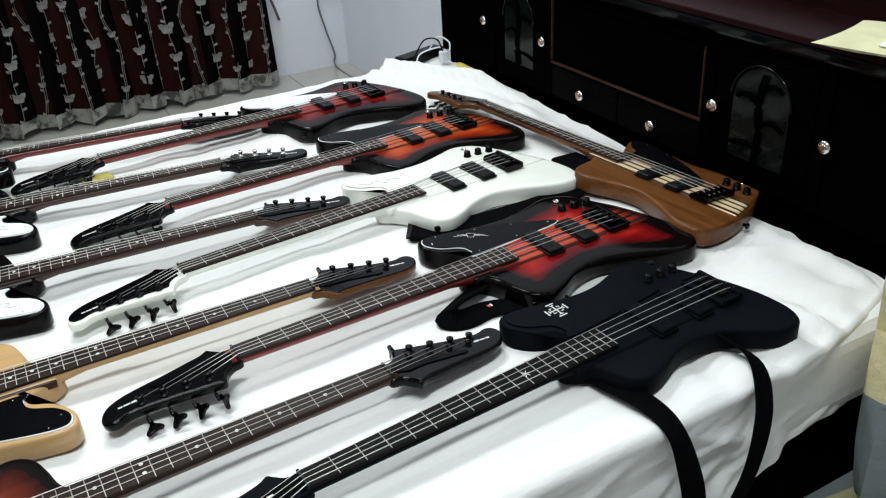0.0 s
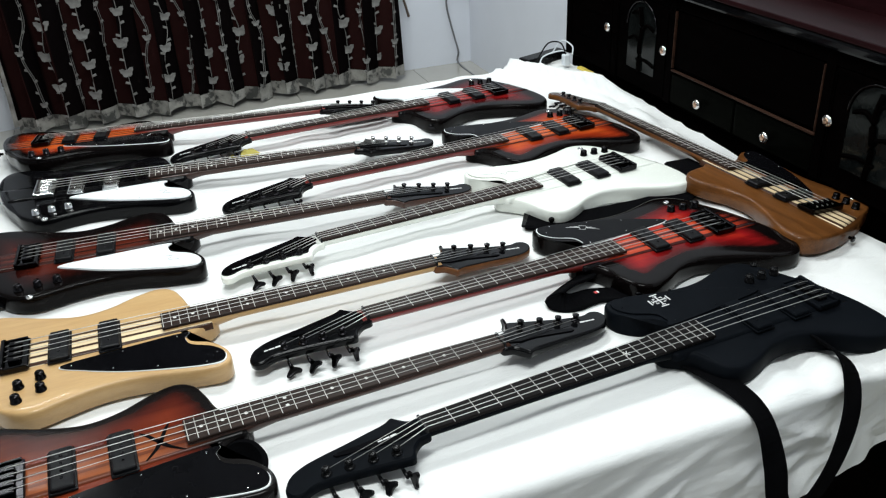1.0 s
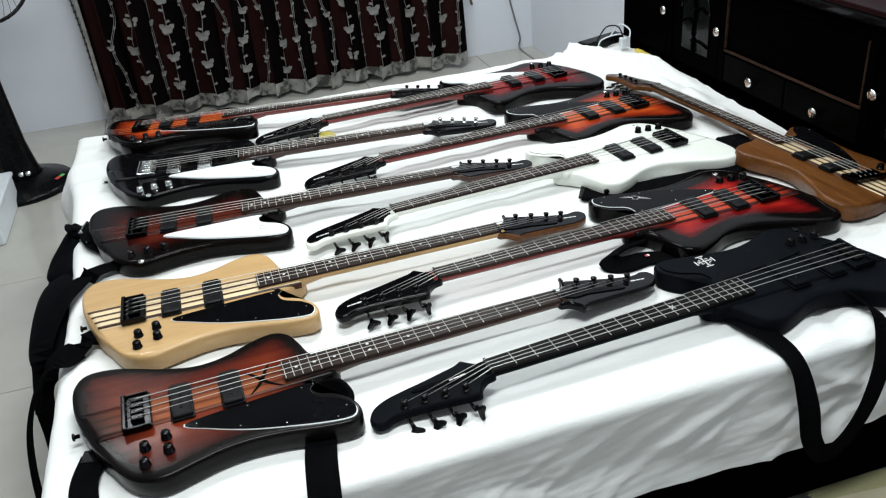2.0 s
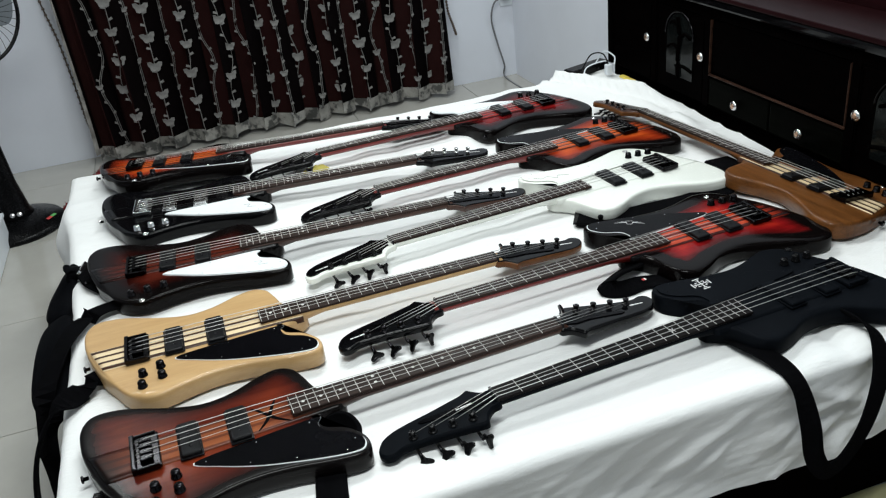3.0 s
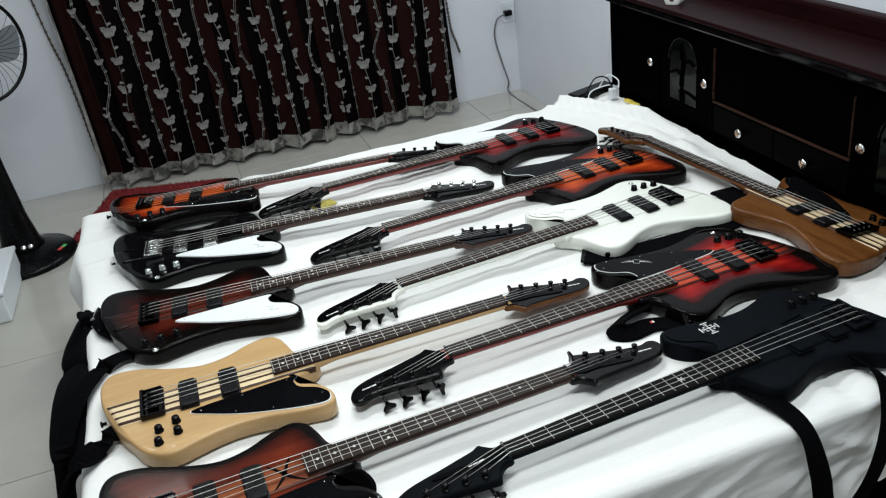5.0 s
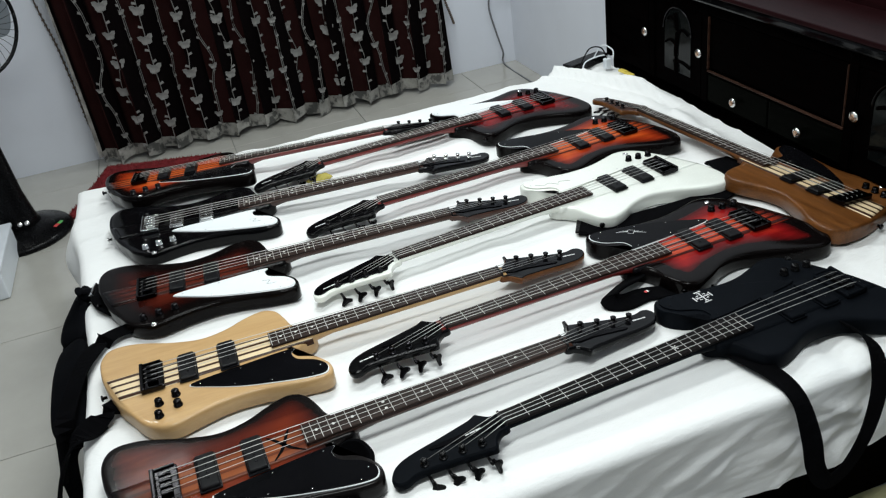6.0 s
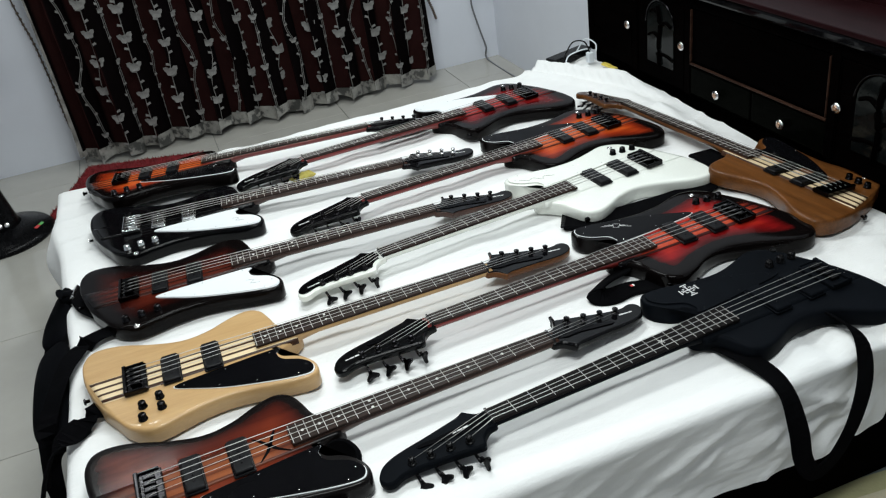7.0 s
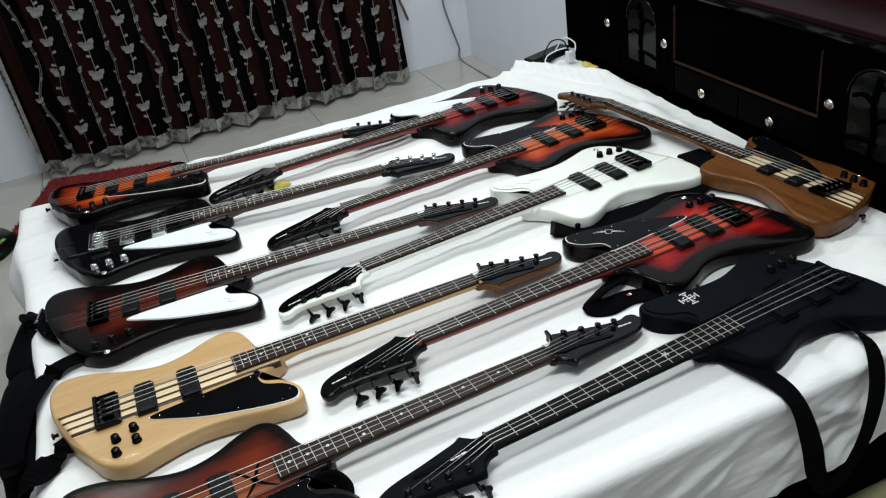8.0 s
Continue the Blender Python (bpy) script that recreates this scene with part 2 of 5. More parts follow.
ORANGE_BURST = burst("orange_sunburst", (0.004, 0.003, 0.003), (0.30, 0.030, 0.008), (0.62, 0.105, 0.016), stops=(0.34, 0.60, 1.0))
RED_BURST = burst("red_sunburst", (0.004, 0.003, 0.003), (0.22, 0.007, 0.008), (0.46, 0.026, 0.012), stops=(0.42, 0.70, 1.0))
TOBACCO_BURST = burst("tobacco_sunburst", (0.005, 0.004, 0.004), (0.075, 0.011, 0.006), (0.17, 0.026, 0.009), 0.24, 0.03, stops=(0.24, 0.46, 0.95), ior=1.20)
CHERRY_BURST = burst("dark_cherry_sunburst", (0.004, 0.003, 0.003), (0.022, 0.004, 0.003), (0.085, 0.013, 0.007), stops=(0.38, 0.62, 1.0))
WINE_BURST = burst("wine_sunburst", (0.004, 0.003, 0.003), (0.11, 0.005, 0.006), (0.27, 0.013, 0.012), stops=(0.36, 0.66, 1.0))
RED_STAIN = timber("red_stain", (0.12, 0.010, 0.010), (0.26, 0.025, 0.018), 0.3, 0.6)
BROWN_STAIN = timber("brown_stain", (0.025, 0.009, 0.006), (0.075, 0.027, 0.014), 0.35, 0.3)
WEBBING = surface("black_webbing", (0.0025, 0.0025, 0.003), 0.85, spec=0.03, var=0.3, scale=20, bump=0.5, fine=500)
PADDING = surface("black_padded_nylon", (0.0025, 0.0027, 0.0036), 0.7, spec=0.04, var=0.3, scale=12, bump=0.4, fine=350)
SHAG = surface("maroon_shag", (0.20, 0.012, 0.016), 0.95, var=0.4, scale=30, bump=0.6, fine=300)
PATCHWORK = plaid()
WHITE_PLASTIC = surface("white_plastic", (0.72, 0.76, 0.80), 0.4, var=0.06)
BEIGE_PLASTIC = surface("beige_plastic", (0.45, 0.43, 0.38), 0.5, var=0.1)
BLADE = surface("smoky_blade", (0.16, 0.18, 0.20), 0.3, var=0.1)
YELLOW_CLOTH = surface("pale_yellow_cloth", (0.66, 0.64, 0.40), 0.9, var=0.15, scale=12, bump=0.3)
SCRAP_CLOTH = surface("mustard_cloth", (0.40, 0.34, 0.08), 0.9, var=0.35, scale=40, bump=0.3)
PAPER = surface("white_paper", (0.80, 0.80, 0.78), 0.7, var=0.04)
RED_INK = surface("red_ink", (0.55, 0.05, 0.05), 0.6)
GREEN_INK = surface("green_ink", (0.12, 0.45, 0.12), 0.6)
CABLE_GREY = surface("grey_cable", (0.16, 0.16, 0.17), 0.5)
BEAD = surface("brown_beads", (0.10, 0.07, 0.05), 0.4, var=0.3)
CONTACT_YELLOW = surface("yellow_plastic", (0.70, 0.55, 0.10), 0.4)


# ---- building blocks ----
def mesh_of(name, verts, faces, smooth=True):
    me = bpy.data.meshes.new(name)
    me.from_pydata([tuple(v) for v in verts], [], faces)
    me.materials.append(None)
    for p in me.polygons:
        p.use_smooth = smooth
    me.update()
    return me


def mesh_from(bm, name, smooth=False):
    bmesh.ops.recalc_face_normals(bm, faces=bm.faces)
    for f in bm.faces:
        f.smooth = smooth
    me = bpy.data.meshes.new(name)
    bm.to_mesh(me)
    bm.free()
    me.materials.append(None)
    return me


def part(name, me, material, parent, label="", m=None):
    ob = new(name, me)
    ob.material_slots[0].link = "OBJECT"
    ob.material_slots[0].material = material
    ob.parent = parent
    if m is not None:
        ob.matrix_basis = m
    return tagged(ob, label)


def thing(name, m, label, category, group="", kind=""):
    ob = new(name)
    ob.empty_display_size = 0.1
    ob.matrix_basis = m
    return tagged(ob, label, category, group, kind)


def solid(name, me, material, label, category, m=None, group="", kind=""):
    ob = part(name, me, material, None, "", m)
    return tagged(ob, label, category, group, kind)


def box(lo, hi, bevel=0.0, seg=2, name="box"):
    bm = bmesh.new()
    bmesh.ops.create_cube(bm, size=1)
    for v in bm.verts:
        v.co = Vector([(a + b) / 2 + (b - a) * c for a, b, c in zip(lo, hi, v.co)])
    if bevel:
        bmesh.ops.bevel(bm, geom=bm.edges[:], offset=bevel, segments=seg, affect="EDGES", profile=0.6)
    return mesh_from(bm, name, False)


def lathe(profile, n=24, name="turned"):
    """A turned form about z from (radius, height) pairs."""
    verts, faces = [], []
    for r, z in profile:
        for i in range(n):
            a = 2 * math.pi * i / n
            verts.append((r * math.cos(a), r * math.sin(a), z))
    for k in range(len(profile) - 1):
        for i in range(n):
            j = (i + 1) % n
            faces.append((k * n + i, k * n + j, (k + 1) * n + j, (k + 1) * n + i))
    faces.append(tuple(range(n))[::-1])
    faces.append(tuple(range((len(profile) - 1) * n, len(profile) * n)))
    return mesh_of(name, verts, faces)


def spline(points, steps=6, closed=False):
    """Catmull-Rom through the points."""
    pts, out = [Vector(p) for p in points], []
    n = len(pts)
    for i in range(n if closed else n - 1):
        if closed:
            a, b, c, d = (pts[(i + k) % n] for k in (-1, 0, 1, 2))
        else:
            a, b, c, d = pts[max(i - 1, 0)], pts[i], pts[i + 1], pts[min(i + 2, n - 1)]
        for s in range(steps):
            t = s / steps
            out.append(0.5 * (2 * b + (c - a) * t + (2 * a - 5 * b + 4 * c - d) * t * t + (3 * b - a - 3 * c + d) * t ** 3))
    if not closed:
        out.append(pts[-1])
    return out


def tube(points, radius, n=6, name="tube"):
    verts, faces = [], []
    pts = [Vector(p) for p in points]
    for i, p in enumerate(pts):
        d = (pts[min(i + 1, len(pts) - 1)] - pts[max(i - 1, 0)]).normalized()
        side = d.cross(Vector((0, 0, 1)))
        side = side.normalized() if side.length > 0.05 else d.cross(Vector((0, 1, 0))).normalized()
        up = side.cross(d)
        for k in range(n):
            a = 2 * math.pi * k / n
            verts.append(p + radius * (math.cos(a) * side + math.sin(a) * up))
    for i in range(len(pts) - 1):
        for k in range(n):
            j = (k + 1) % n
            faces.append((i * n + k, i * n + j, (i + 1) * n + j, (i + 1) * n + k))
    faces += [tuple(range(n))[::-1], tuple(range((len(pts) - 1) * n, len(pts) * n))]
    return mesh_of(name, verts, faces)


def ribbon(points, sides, width, thick, name="band"):
    """A flat band along points; sides: the way across the band at each point."""
    pts, sd = spline(points, 6), spline(sides, 6)
    verts, faces = [], []
    for i, (p, s) in enumerate(zip(pts, sd)):
        d = (pts[min(i + 1, len(pts) - 1)] - pts[max(i - 1, 0)]).normalized()
        s = (s - d * s.dot(d)).normalized()
        up = s.cross(d)
        w, h = width / 2, thick / 2
        for a, b in ((-w, -h * 0.4), (-w, h * 0.4), (-w * 0.85, h), (w * 0.85, h), (w, h * 0.4), (w, -h * 0.4), (w * 0.85, -h), (-w * 0.85, -h)):
            verts.append(p + s * a + up * b)
    n = 8
    for i in range(len(pts) - 1):
        for k in range(n):
            j = (k + 1) % n
            faces.append((i * n + k, i * n + j, (i + 1) * n + j, (i + 1) * n + k))
    faces += [tuple(range(n))[::-1], tuple(range((len(pts) - 1) * n, len(pts) * n))]
    return mesh_of(name, verts, faces, False)


def slab(outline, z0, z1, bevel=0.002, name="slab"):
    """A plate with a rounded upper rim from a closed outline in x and y."""
    n = len(outline)
    nor = []
    for i in range(n):
        a, b = Vector(outline[i - 1][:2]), Vector(outline[(i + 1) % n][:2])
        d = (b - a).normalized()
        nor.append(Vector((d.y, -d.x)))
    area = sum(outline[i - 1][0] * outline[i][1] - outline[i][0] * outline[i - 1][1] for i in range(n))
    sign = 1 if area > 0 else -1
    verts, faces = [], []
    for inset, z in ((bevel * 0.5, z0), (0, z0 + bevel * 0.5), (0, z1 - bevel), (bevel * 0.35, z1 - bevel * 0.3), (bevel, z1)):
        for p, q in zip(outline, nor):
            verts.append((p[0] - sign * q.x * inset, p[1] - sign * q.y * inset, z))
    for k in range(4):
        for i in range(n):
            j = (i + 1) % n
            f = (k * n + i, k * n + j, (k + 1) * n + j, (k + 1) * n + i)
            faces.append(f if sign > 0 else f[::-1])
    top, bot = tuple(range(4 * n, 5 * n)), tuple(range(n))
    faces += [top if sign > 0 else top[::-1], bot[::-1] if sign > 0 else bot]
    me = mesh_of(name, verts, faces, True)
    me.polygons[len(faces) - 1].use_smooth = me.polygons[len(faces) - 2].use_smooth = False
    return me


# ---- room ----
FLOOR, BED = 0.04, 0.508
X0, X1, Y0, Y1, TOP = -4.6, 1.27, -4.6, 2.86, 2.85
floor = solid("floor", box((X0, Y0, FLOOR - 0.12), (X1, Y1, FLOOR - 0.006)), GROUT, "pale glazed tile floor with thin dark joints", "floor", kind="structure")
# South and west walls are unseen; set far out to dim reflections in the gloss.
for nm, lo, hi in (("wall_north", (X0, Y1, FLOOR - 0.12), (X1, Y1 + 0.15, TOP)), ("unseen_wall_south", (X0, Y0 - 0.15, FLOOR - 0.12), (X1, Y0, TOP)),
                   ("wall_east", (X1, Y0 - 0.15, FLOOR - 0.12), (X1 + 0.15, Y1 + 0.15, TOP)), ("unseen_wall_west", (X0 - 0.15, Y0 - 0.15, FLOOR - 0.12), (X0, Y1 + 0.15, TOP))):
    solid(nm, box(lo, hi), WALL, "plain white painted plaster wall", "wall", kind="structure")
# Unseen ceiling, kept pale so that it bounces lamp light onto the bed.
solid("ceiling", box((X0 - 0.15, Y0 - 0.15, TOP), (X1 + 0.15, Y1 + 0.15, TOP + 0.1)), CEILING, "plain white ceiling", "ceiling", kind="structure")


# ---- bed ----
BX0, BX1, BY0, BY1 = -1.13, 0.985, -0.90, 1.20


def ripple(x, y):
    """The lie of the sheet over the mattress."""
    wx, wy = x + 0.10 * noise.noise((x * 1.7, y * 1.7, 8.0)), y + 0.07 * noise.noise((x * 1.2, y * 2.2, 5.0))
    z = 0.005 * noise.noise((wx * 1.3, wy * 5.0, 1.7)) + 0.0035 * noise.noise((wx * 2.4, wy * 11.0, 4.2)) + 0.0018 * noise.noise((wx * 7.0, wy * 17.0, 2.2))
    crease = abs(noise.noise((wx * 1.6, wy * 7.0, 12.0)))
    z += 0.005 * max(0.0, 0.16 - crease) / 0.16
    run = max(0.0, min(1.0, (y + 0.15) / 0.35))
    ridge = math.exp(-((x - 0.915 + 0.035 * math.sin(4 * y) + 0.03 * noise.noise((0, y * 6, 2.0))) / 0.045) ** 2) * run
    if y > 0.5:
        centre = 0.775 + 0.50 * (1.15 - y) - 0.31 * (1.15 - y) ** 2
        d = x - centre + 0.006 * noise.noise((y * 9, 3.0, 1.0))
        z += 0.046 * math.exp(-(d / (0.015 if d < 0 else 0.050)) ** 2) * min(1.0, (y - 0.5) / 0.25)
        z += 0.016 * math.exp(-((d + 0.055) / 0.015) ** 2) * min(1.0, (y - 0.5) / 0.25)
        ridge *= 0.4
    z += ridge * (0.030 + 0.03 * noise.noise((x * 5, y * 7, 9.0)))
    z -= 0.035 * max(0.0, (x - 0.93) / 0.07) * (1 - run)
    corner = math.exp(-((x - 0.72) / 0.30) ** 2 - ((y + 0.78) / 0.16) ** 2)
    z += 0.007 * noise.noise((wx * 10.0, wy * 2.6, 7.0)) * max(0.0, min(1.0, (y + 0.25) / 0.3)) * max(0.0, min(1.0, (0.8 - x) / 0.2))
    near_head = max(0.0, min(1.0, (x - 0.45) / 0.25)) * max(0.0, min(1.0, (-0.05 - y) / 0.25))
    z += near_head * 0.011 * max(0.0, 0.22 - abs(noise.noise((x * 4.2 + y * 2.4, y * 3.4 - x * 1.5, 31.0)))) / 0.22
    z += near_head * 0.005 * noise.noise((x * 13.0 + y * 6.0, y * 9.0 - x * 4.0, 17.0))
    return z + corner * 0.044 * (abs(noise.noise((x * 6 + y * 4, y * 3 - x * 3, 3.0))) * 2.2 - 0.4)


def sheet_mesh():
    r = 0.020
    hem_left, hem_near, hem_far = 0.36, 0.20, 0.30

    def edge(s):
        """Along the cloth outward from an edge: offset outward and drop."""
        if s <= 0:
            return 0.0, 0.0
        arc = r * math.pi / 2
        if s < arc:
            a = s / r
            return r * math.sin(a), r * (1 - math.cos(a))
        return r + 0.03 * (s - arc), r + (s - arc)

    def span(lo, hi, out_lo, out_hi, step):
        a = [lo - out_lo * (1 - i / 46) for i in range(46)] if out_lo else []
        n = max(2, int((hi - lo) / step))
        b = [lo + (hi - lo) * i / n for i in range(n + 1)]
        c = [hi + out_hi * (i + 1) / 16 for i in range(16)] if out_hi else []
        return a + b + c

    us = span(BX0 + r, BX1 + 0.012, hem_left, 0, 0.015)
    vs = span(BY0 + r, BY1 - r, hem_near + 0.06, hem_far, 0.015)
    verts, faces = [], []
    for u in us:
        for v in vs:
            ox, dx = edge(BX0 + r - u)
            reach = BY0 + r - v
            oy, dy = edge(reach)
            fy, dfy = edge(v - (BY1 - r))
            x, y = max(u, BX0 + r) - ox, min(max(v, BY0 + r), BY1 - r) - oy + fy
            drop = max(dx, dy, dfy)
            x -= 0.055 * max(0.0, min(1.0, (y - 0.1) / 0.8)) * max(0.0, min(1.0, (-0.75 - x) / 0.38))
            y += max(0.0, x - 0.45) ** 2 * 0.38 * max(0.0, min(1.0, (0.1 - y) / 0.9))
            z = BED - drop
            if drop <= 0:
                z += ripple(x, y)
            else:
                k = min(1.0, drop / 0.15)
                if dy >= max(dx, dfy):
                    fold = noise.noise((x * 3.4 + drop * 2.5, drop * 4.5 - x * 1.2, 2.0)) + 0.6 * noise.noise((x * 8.0 - drop * 7, drop * 9, 6.0)) + 0.25 * noise.noise((x * 22.0 + drop * 20, drop * 24, 1.0)) + 0.8 * max(0.0, 0.25 - abs(noise.noise((x * 2.2 + drop * 5, drop * 3, 9.0))))
                    y -= k * (0.009 + 0.018 * max(0.0, min(1.0, (x - 0.15) / 0.3))) * fold
                    patch = max(0.0, 0.55 + 1.3 * noise.noise((x * 2.3, drop * 5.0, 14.0)))
                    y -= 0.0007 * min(1.0, drop / 0.05) * patch * math.sin(2 * math.pi * (drop * 40 + x * 5 + 1.1 * noise.noise((x * 3.0, drop * 9.0, 3.0))))
                    y += 0.02 * k
                    y -= k * 0.006 * max(0.0, 0.12 - abs(noise.noise((x * 5.5 + drop * 9, drop * 2.0 - x * 0.6, 21.0)))) / 0.12
                    for xa, da, slope, long in ((-0.02, 0.15, -0.50, 0.24), (0.05, 0.19, -0.9, 0.12), (-0.45, 0.10, 0.35, 0.30), (0.33, 0.05, 0.6, 0.2)):
                        if 0 < x - xa < long:
                            y -= 0.008 * math.sin(math.pi * (x - xa) / long) * math.exp(-((drop - da - slope * (x - xa)) / 0.013) ** 2)
                    z += k * (0.05 * max(0.0, min(1.0, (x - 0.25) / 0.5)))
                elif dx >= dfy:
                    x -= 0.05 * math.exp(-((y - 0.86) / 0.12) ** 2) * math.exp(-((drop - 0.10) / 0.08) ** 2)
                    x += k * 0.022 * noise.noise((y * 5, drop * 2.5, 5.0)) - k * 0.02
                else:
                    y += k * 0.02 * noise.noise((x * 5, drop * 3, 7.0))
                z += (1 - k) * ripple(x, y) * 0.6
            verts.append((x, y, z))
    nv = len(vs)
    for i in range(len(us) - 1):
        for j in range(nv - 1):
            faces.append((i * nv + j, (i + 1) * nv + j, (i + 1) * nv + j + 1, i * nv + j + 1))
    return mesh_of("sheet", verts, faces)


bed = thing("bed", pose(0, 0, FLOOR), "low bed with dark wooden frame under a white sheet", "bed")
part("mattress", box((BX0 + 0.03, BY0 + 0.03, 0.30 - FLOOR), (BX1, BY1 - 0.03, BED - 0.012 - FLOOR), 0.04, 3), COTTON, bed)
# The near rail is drawn deeper so its black stands in for under-bed shade.
for nm, lo, hi in (("side_rail", (BX0 + 0.06, BY0 + 0.045, 0.03), (BX1, BY0 + 0.115, 0.262)), ("side_rail", (BX0 + 0.02, BY1 - 0.03, 0.09), (BX1, BY1 + 0.01, 0.275)),
                   ("foot_rail", (BX0 + 0.015, BY0 + 0.08, 0.09), (BX0 + 0.055, BY1 - 0.04, 0.262)), ("slat_base", (BX0 + 0.058, BY0 + 0.118, 0.2), (BX1, BY1 - 0.034, 0.255))):
    part(nm, box(lo, hi, 0.006), EBONY, bed)
for x in (BX0 + 0.06, BX1 - 0.08):
    for y in (BY0 + 0.16, BY1 - 0.08):
        part("leg", box((x - 0.035, y - 0.035, 0.0), (x + 0.035, y + 0.035, 0.2), 0.006), EBONY, bed)
solid("bed_sheet", sheet_mesh(), COTTON, "rumpled white cotton sheet spread over the mattress", "sheet")


# ---- headboard cabinet ----
HX, HY0, HY1, HZ = 1.014, -0.90, 1.215, 0.925
MID = 0.16
cab = thing("headboard_cabinet", pose(0, 0, FLOOR), "long glossy black wooden headboard cabinet with maroon top", "cabinet")


def cpart(name, lo, hi, mat, bevel=0.004, parent=None, label=""):
    return part(name, box((lo[0], lo[1], lo[2] - FLOOR), (hi[0], hi[1], hi[2] - FLOOR), bevel), mat, parent or cab, label)


cpart("kickboard", (HX + 0.052, HY0 + 0.002, FLOOR), (X1 - 0.012, HY1 - 0.002, 0.53), EBONY)
cpart("carcass", (HX + 0.022, HY0, 0.531), (X1 - 0.01, HY1, HZ - 0.03), EBONY)
cpart("top", (HX - 0.02, HY0 - 0.012, HZ - 0.004), (X1 - 0.06, HY1 + 0.012, HZ + 0.012), MAROON_WOOD, 0.005, label="dull maroon wooden top")
cpart("cornice", (HX - 0.014, HY0 - 0.006, HZ - 0.034), (X1 - 0.062, HY1 + 0.006, HZ - 0.006), GLOSS_BLACK, 0.008)
cpart("back_rail", (X1 - 0.058, HY0 - 0.012, HZ - 0.03), (X1 - 0.004, HY1 + 0.012, HZ + 0.075), MAROON_WOOD, 0.012)
cpart("plinth", (HX + 0.036, HY0 + 0.004, FLOOR), (HX + 0.05, HY1 - 0.004, 0.535), EBONY, 0.002)
# outer frame posts and rails
for y in (HY1 - 0.02, MID + 0.69, MID + 0.345, MID - 0.345, MID - 0.69, HY0 + 0.02):
    cpart("stile", (HX + 0.004, y - 0.016, 0.537), (HX + 0.02, y + 0.016, HZ - 0.036), EBONY, 0.003)
cpart("rail", (HX + 0.007, HY0, HZ - 0.075), (HX + 0.0195, HY1, HZ - 0.0365), EBONY, 0.003)
KNOB = lathe([(0.006, 0.0), (0.006, 0.010), (0.013, 0.014), (0.0165, 0.020), (0.0165, 0.024), (0.012, 0.028), (0.0, 0.0285)], 20, "knob")
DIMPLE = lathe([(0.0095, 0.0), (0.0095, 0.002), (0.006, 0.003)], 16, "knob_centre")


def knob(parent, y, z):
    k = part("knob", KNOB, CHROME, parent, "chrome knob with copper centre", pose(HX + 0.012, y, z - FLOOR, 0, -90, 0))
    part("knob_centre", DIMPLE, BRASS, k, "copper centre", pose(0, 0, 0.0272))


def arch_pane(y, z0, z1, half):
    pts = [(y - half, z0), (y + half, z0)]
    zc = z1 - half
    pts += [(y + half * math.cos(a), zc + half * math.sin(a)) for a in [math.pi * i / 14 for i in range(15)]]
    return [(p[0], p[1]) for p in pts]


def upright(outline, x, thick, name):
    """A plate standing in the cabinet's front, facing the bed."""
    me = slab([(-p[0], p[1] - FLOOR) for p in outline], 0, thick, 0.0015, name)
    me.transform(Matrix(((0, 0, -1, x), (-1, 0, 0, 0), (0, 1, 0, 0), (0, 0, 0, 1))))
    return me


for sgn in (1, -1):
    for near, far, ky in ((0.361, 0.674, 0.379 if sgn < 0 else 0.360 + 0.001), (0.706, HY1 - MID - 0.036, 0.715)):
        ya, yb = sorted((MID + sgn * near, MID + sgn * far))
        d = cpart("door", (HX + 0.008, ya + 0.003, 0.54), (HX + 0.021, yb - 0.003, HZ - 0.078), EBONY, 0.003)
        knob(d, MID + sgn * ky, 0.712)
        for lo, hi in (((ya + 0.006, 0.55), (ya + 0.009, HZ - 0.09)), ((yb - 0.009, 0.55), (yb - 0.006, HZ - 0.09))):
            part("bead", box((HX + 0.004, lo[0], lo[1] - FLOOR), (HX + 0.0075, hi[0], hi[1] - FLOOR), 0.001), EBONY, d)
        if near < 0.5:
            yc = MID + sgn * 0.515
            part("arched_pane", upright(arch_pane(yc, 0.60, 0.835, 0.085), HX + 0.0075, 0.003, "arched_pane"), INLAY, d, "dark glazed arch with tree motif")
            # branch and trunk of the motif
            for pts, rr in ((((0.0, 0.60), (0.006, 0.68), (-0.004, 0.75), (0.01, 0.82)), 0.010), (((0.0, 0.70), (0.04, 0.715), (0.075, 0.70)), 0.006),
                            (((0.0, 0.745), (-0.035, 0.765), (-0.07, 0.755)), 0.007), (((0.005, 0.79), (0.04, 0.80), (0.06, 0.79)), 0.006), (((-0.085, 0.635), (-0.03, 0.645), (0.02, 0.64)), 0.006)):
                part("branch", tube(spline([(HX + 0.0035, yc + a * sgn, b - FLOOR) for a, b in pts], 5), rr, 5, "branch"), EBONY, d)
            rim = [(HX + 0.003, yc + 0.09 * math.cos(a), 0.75 - FLOOR + 0.09 * math.sin(a)) for a in [math.pi * i / 20 for i in range(21)]]
            part("arch_bead", tube(rim, 0.0034, 8, "arch_bead"), BLACK_METAL, d)
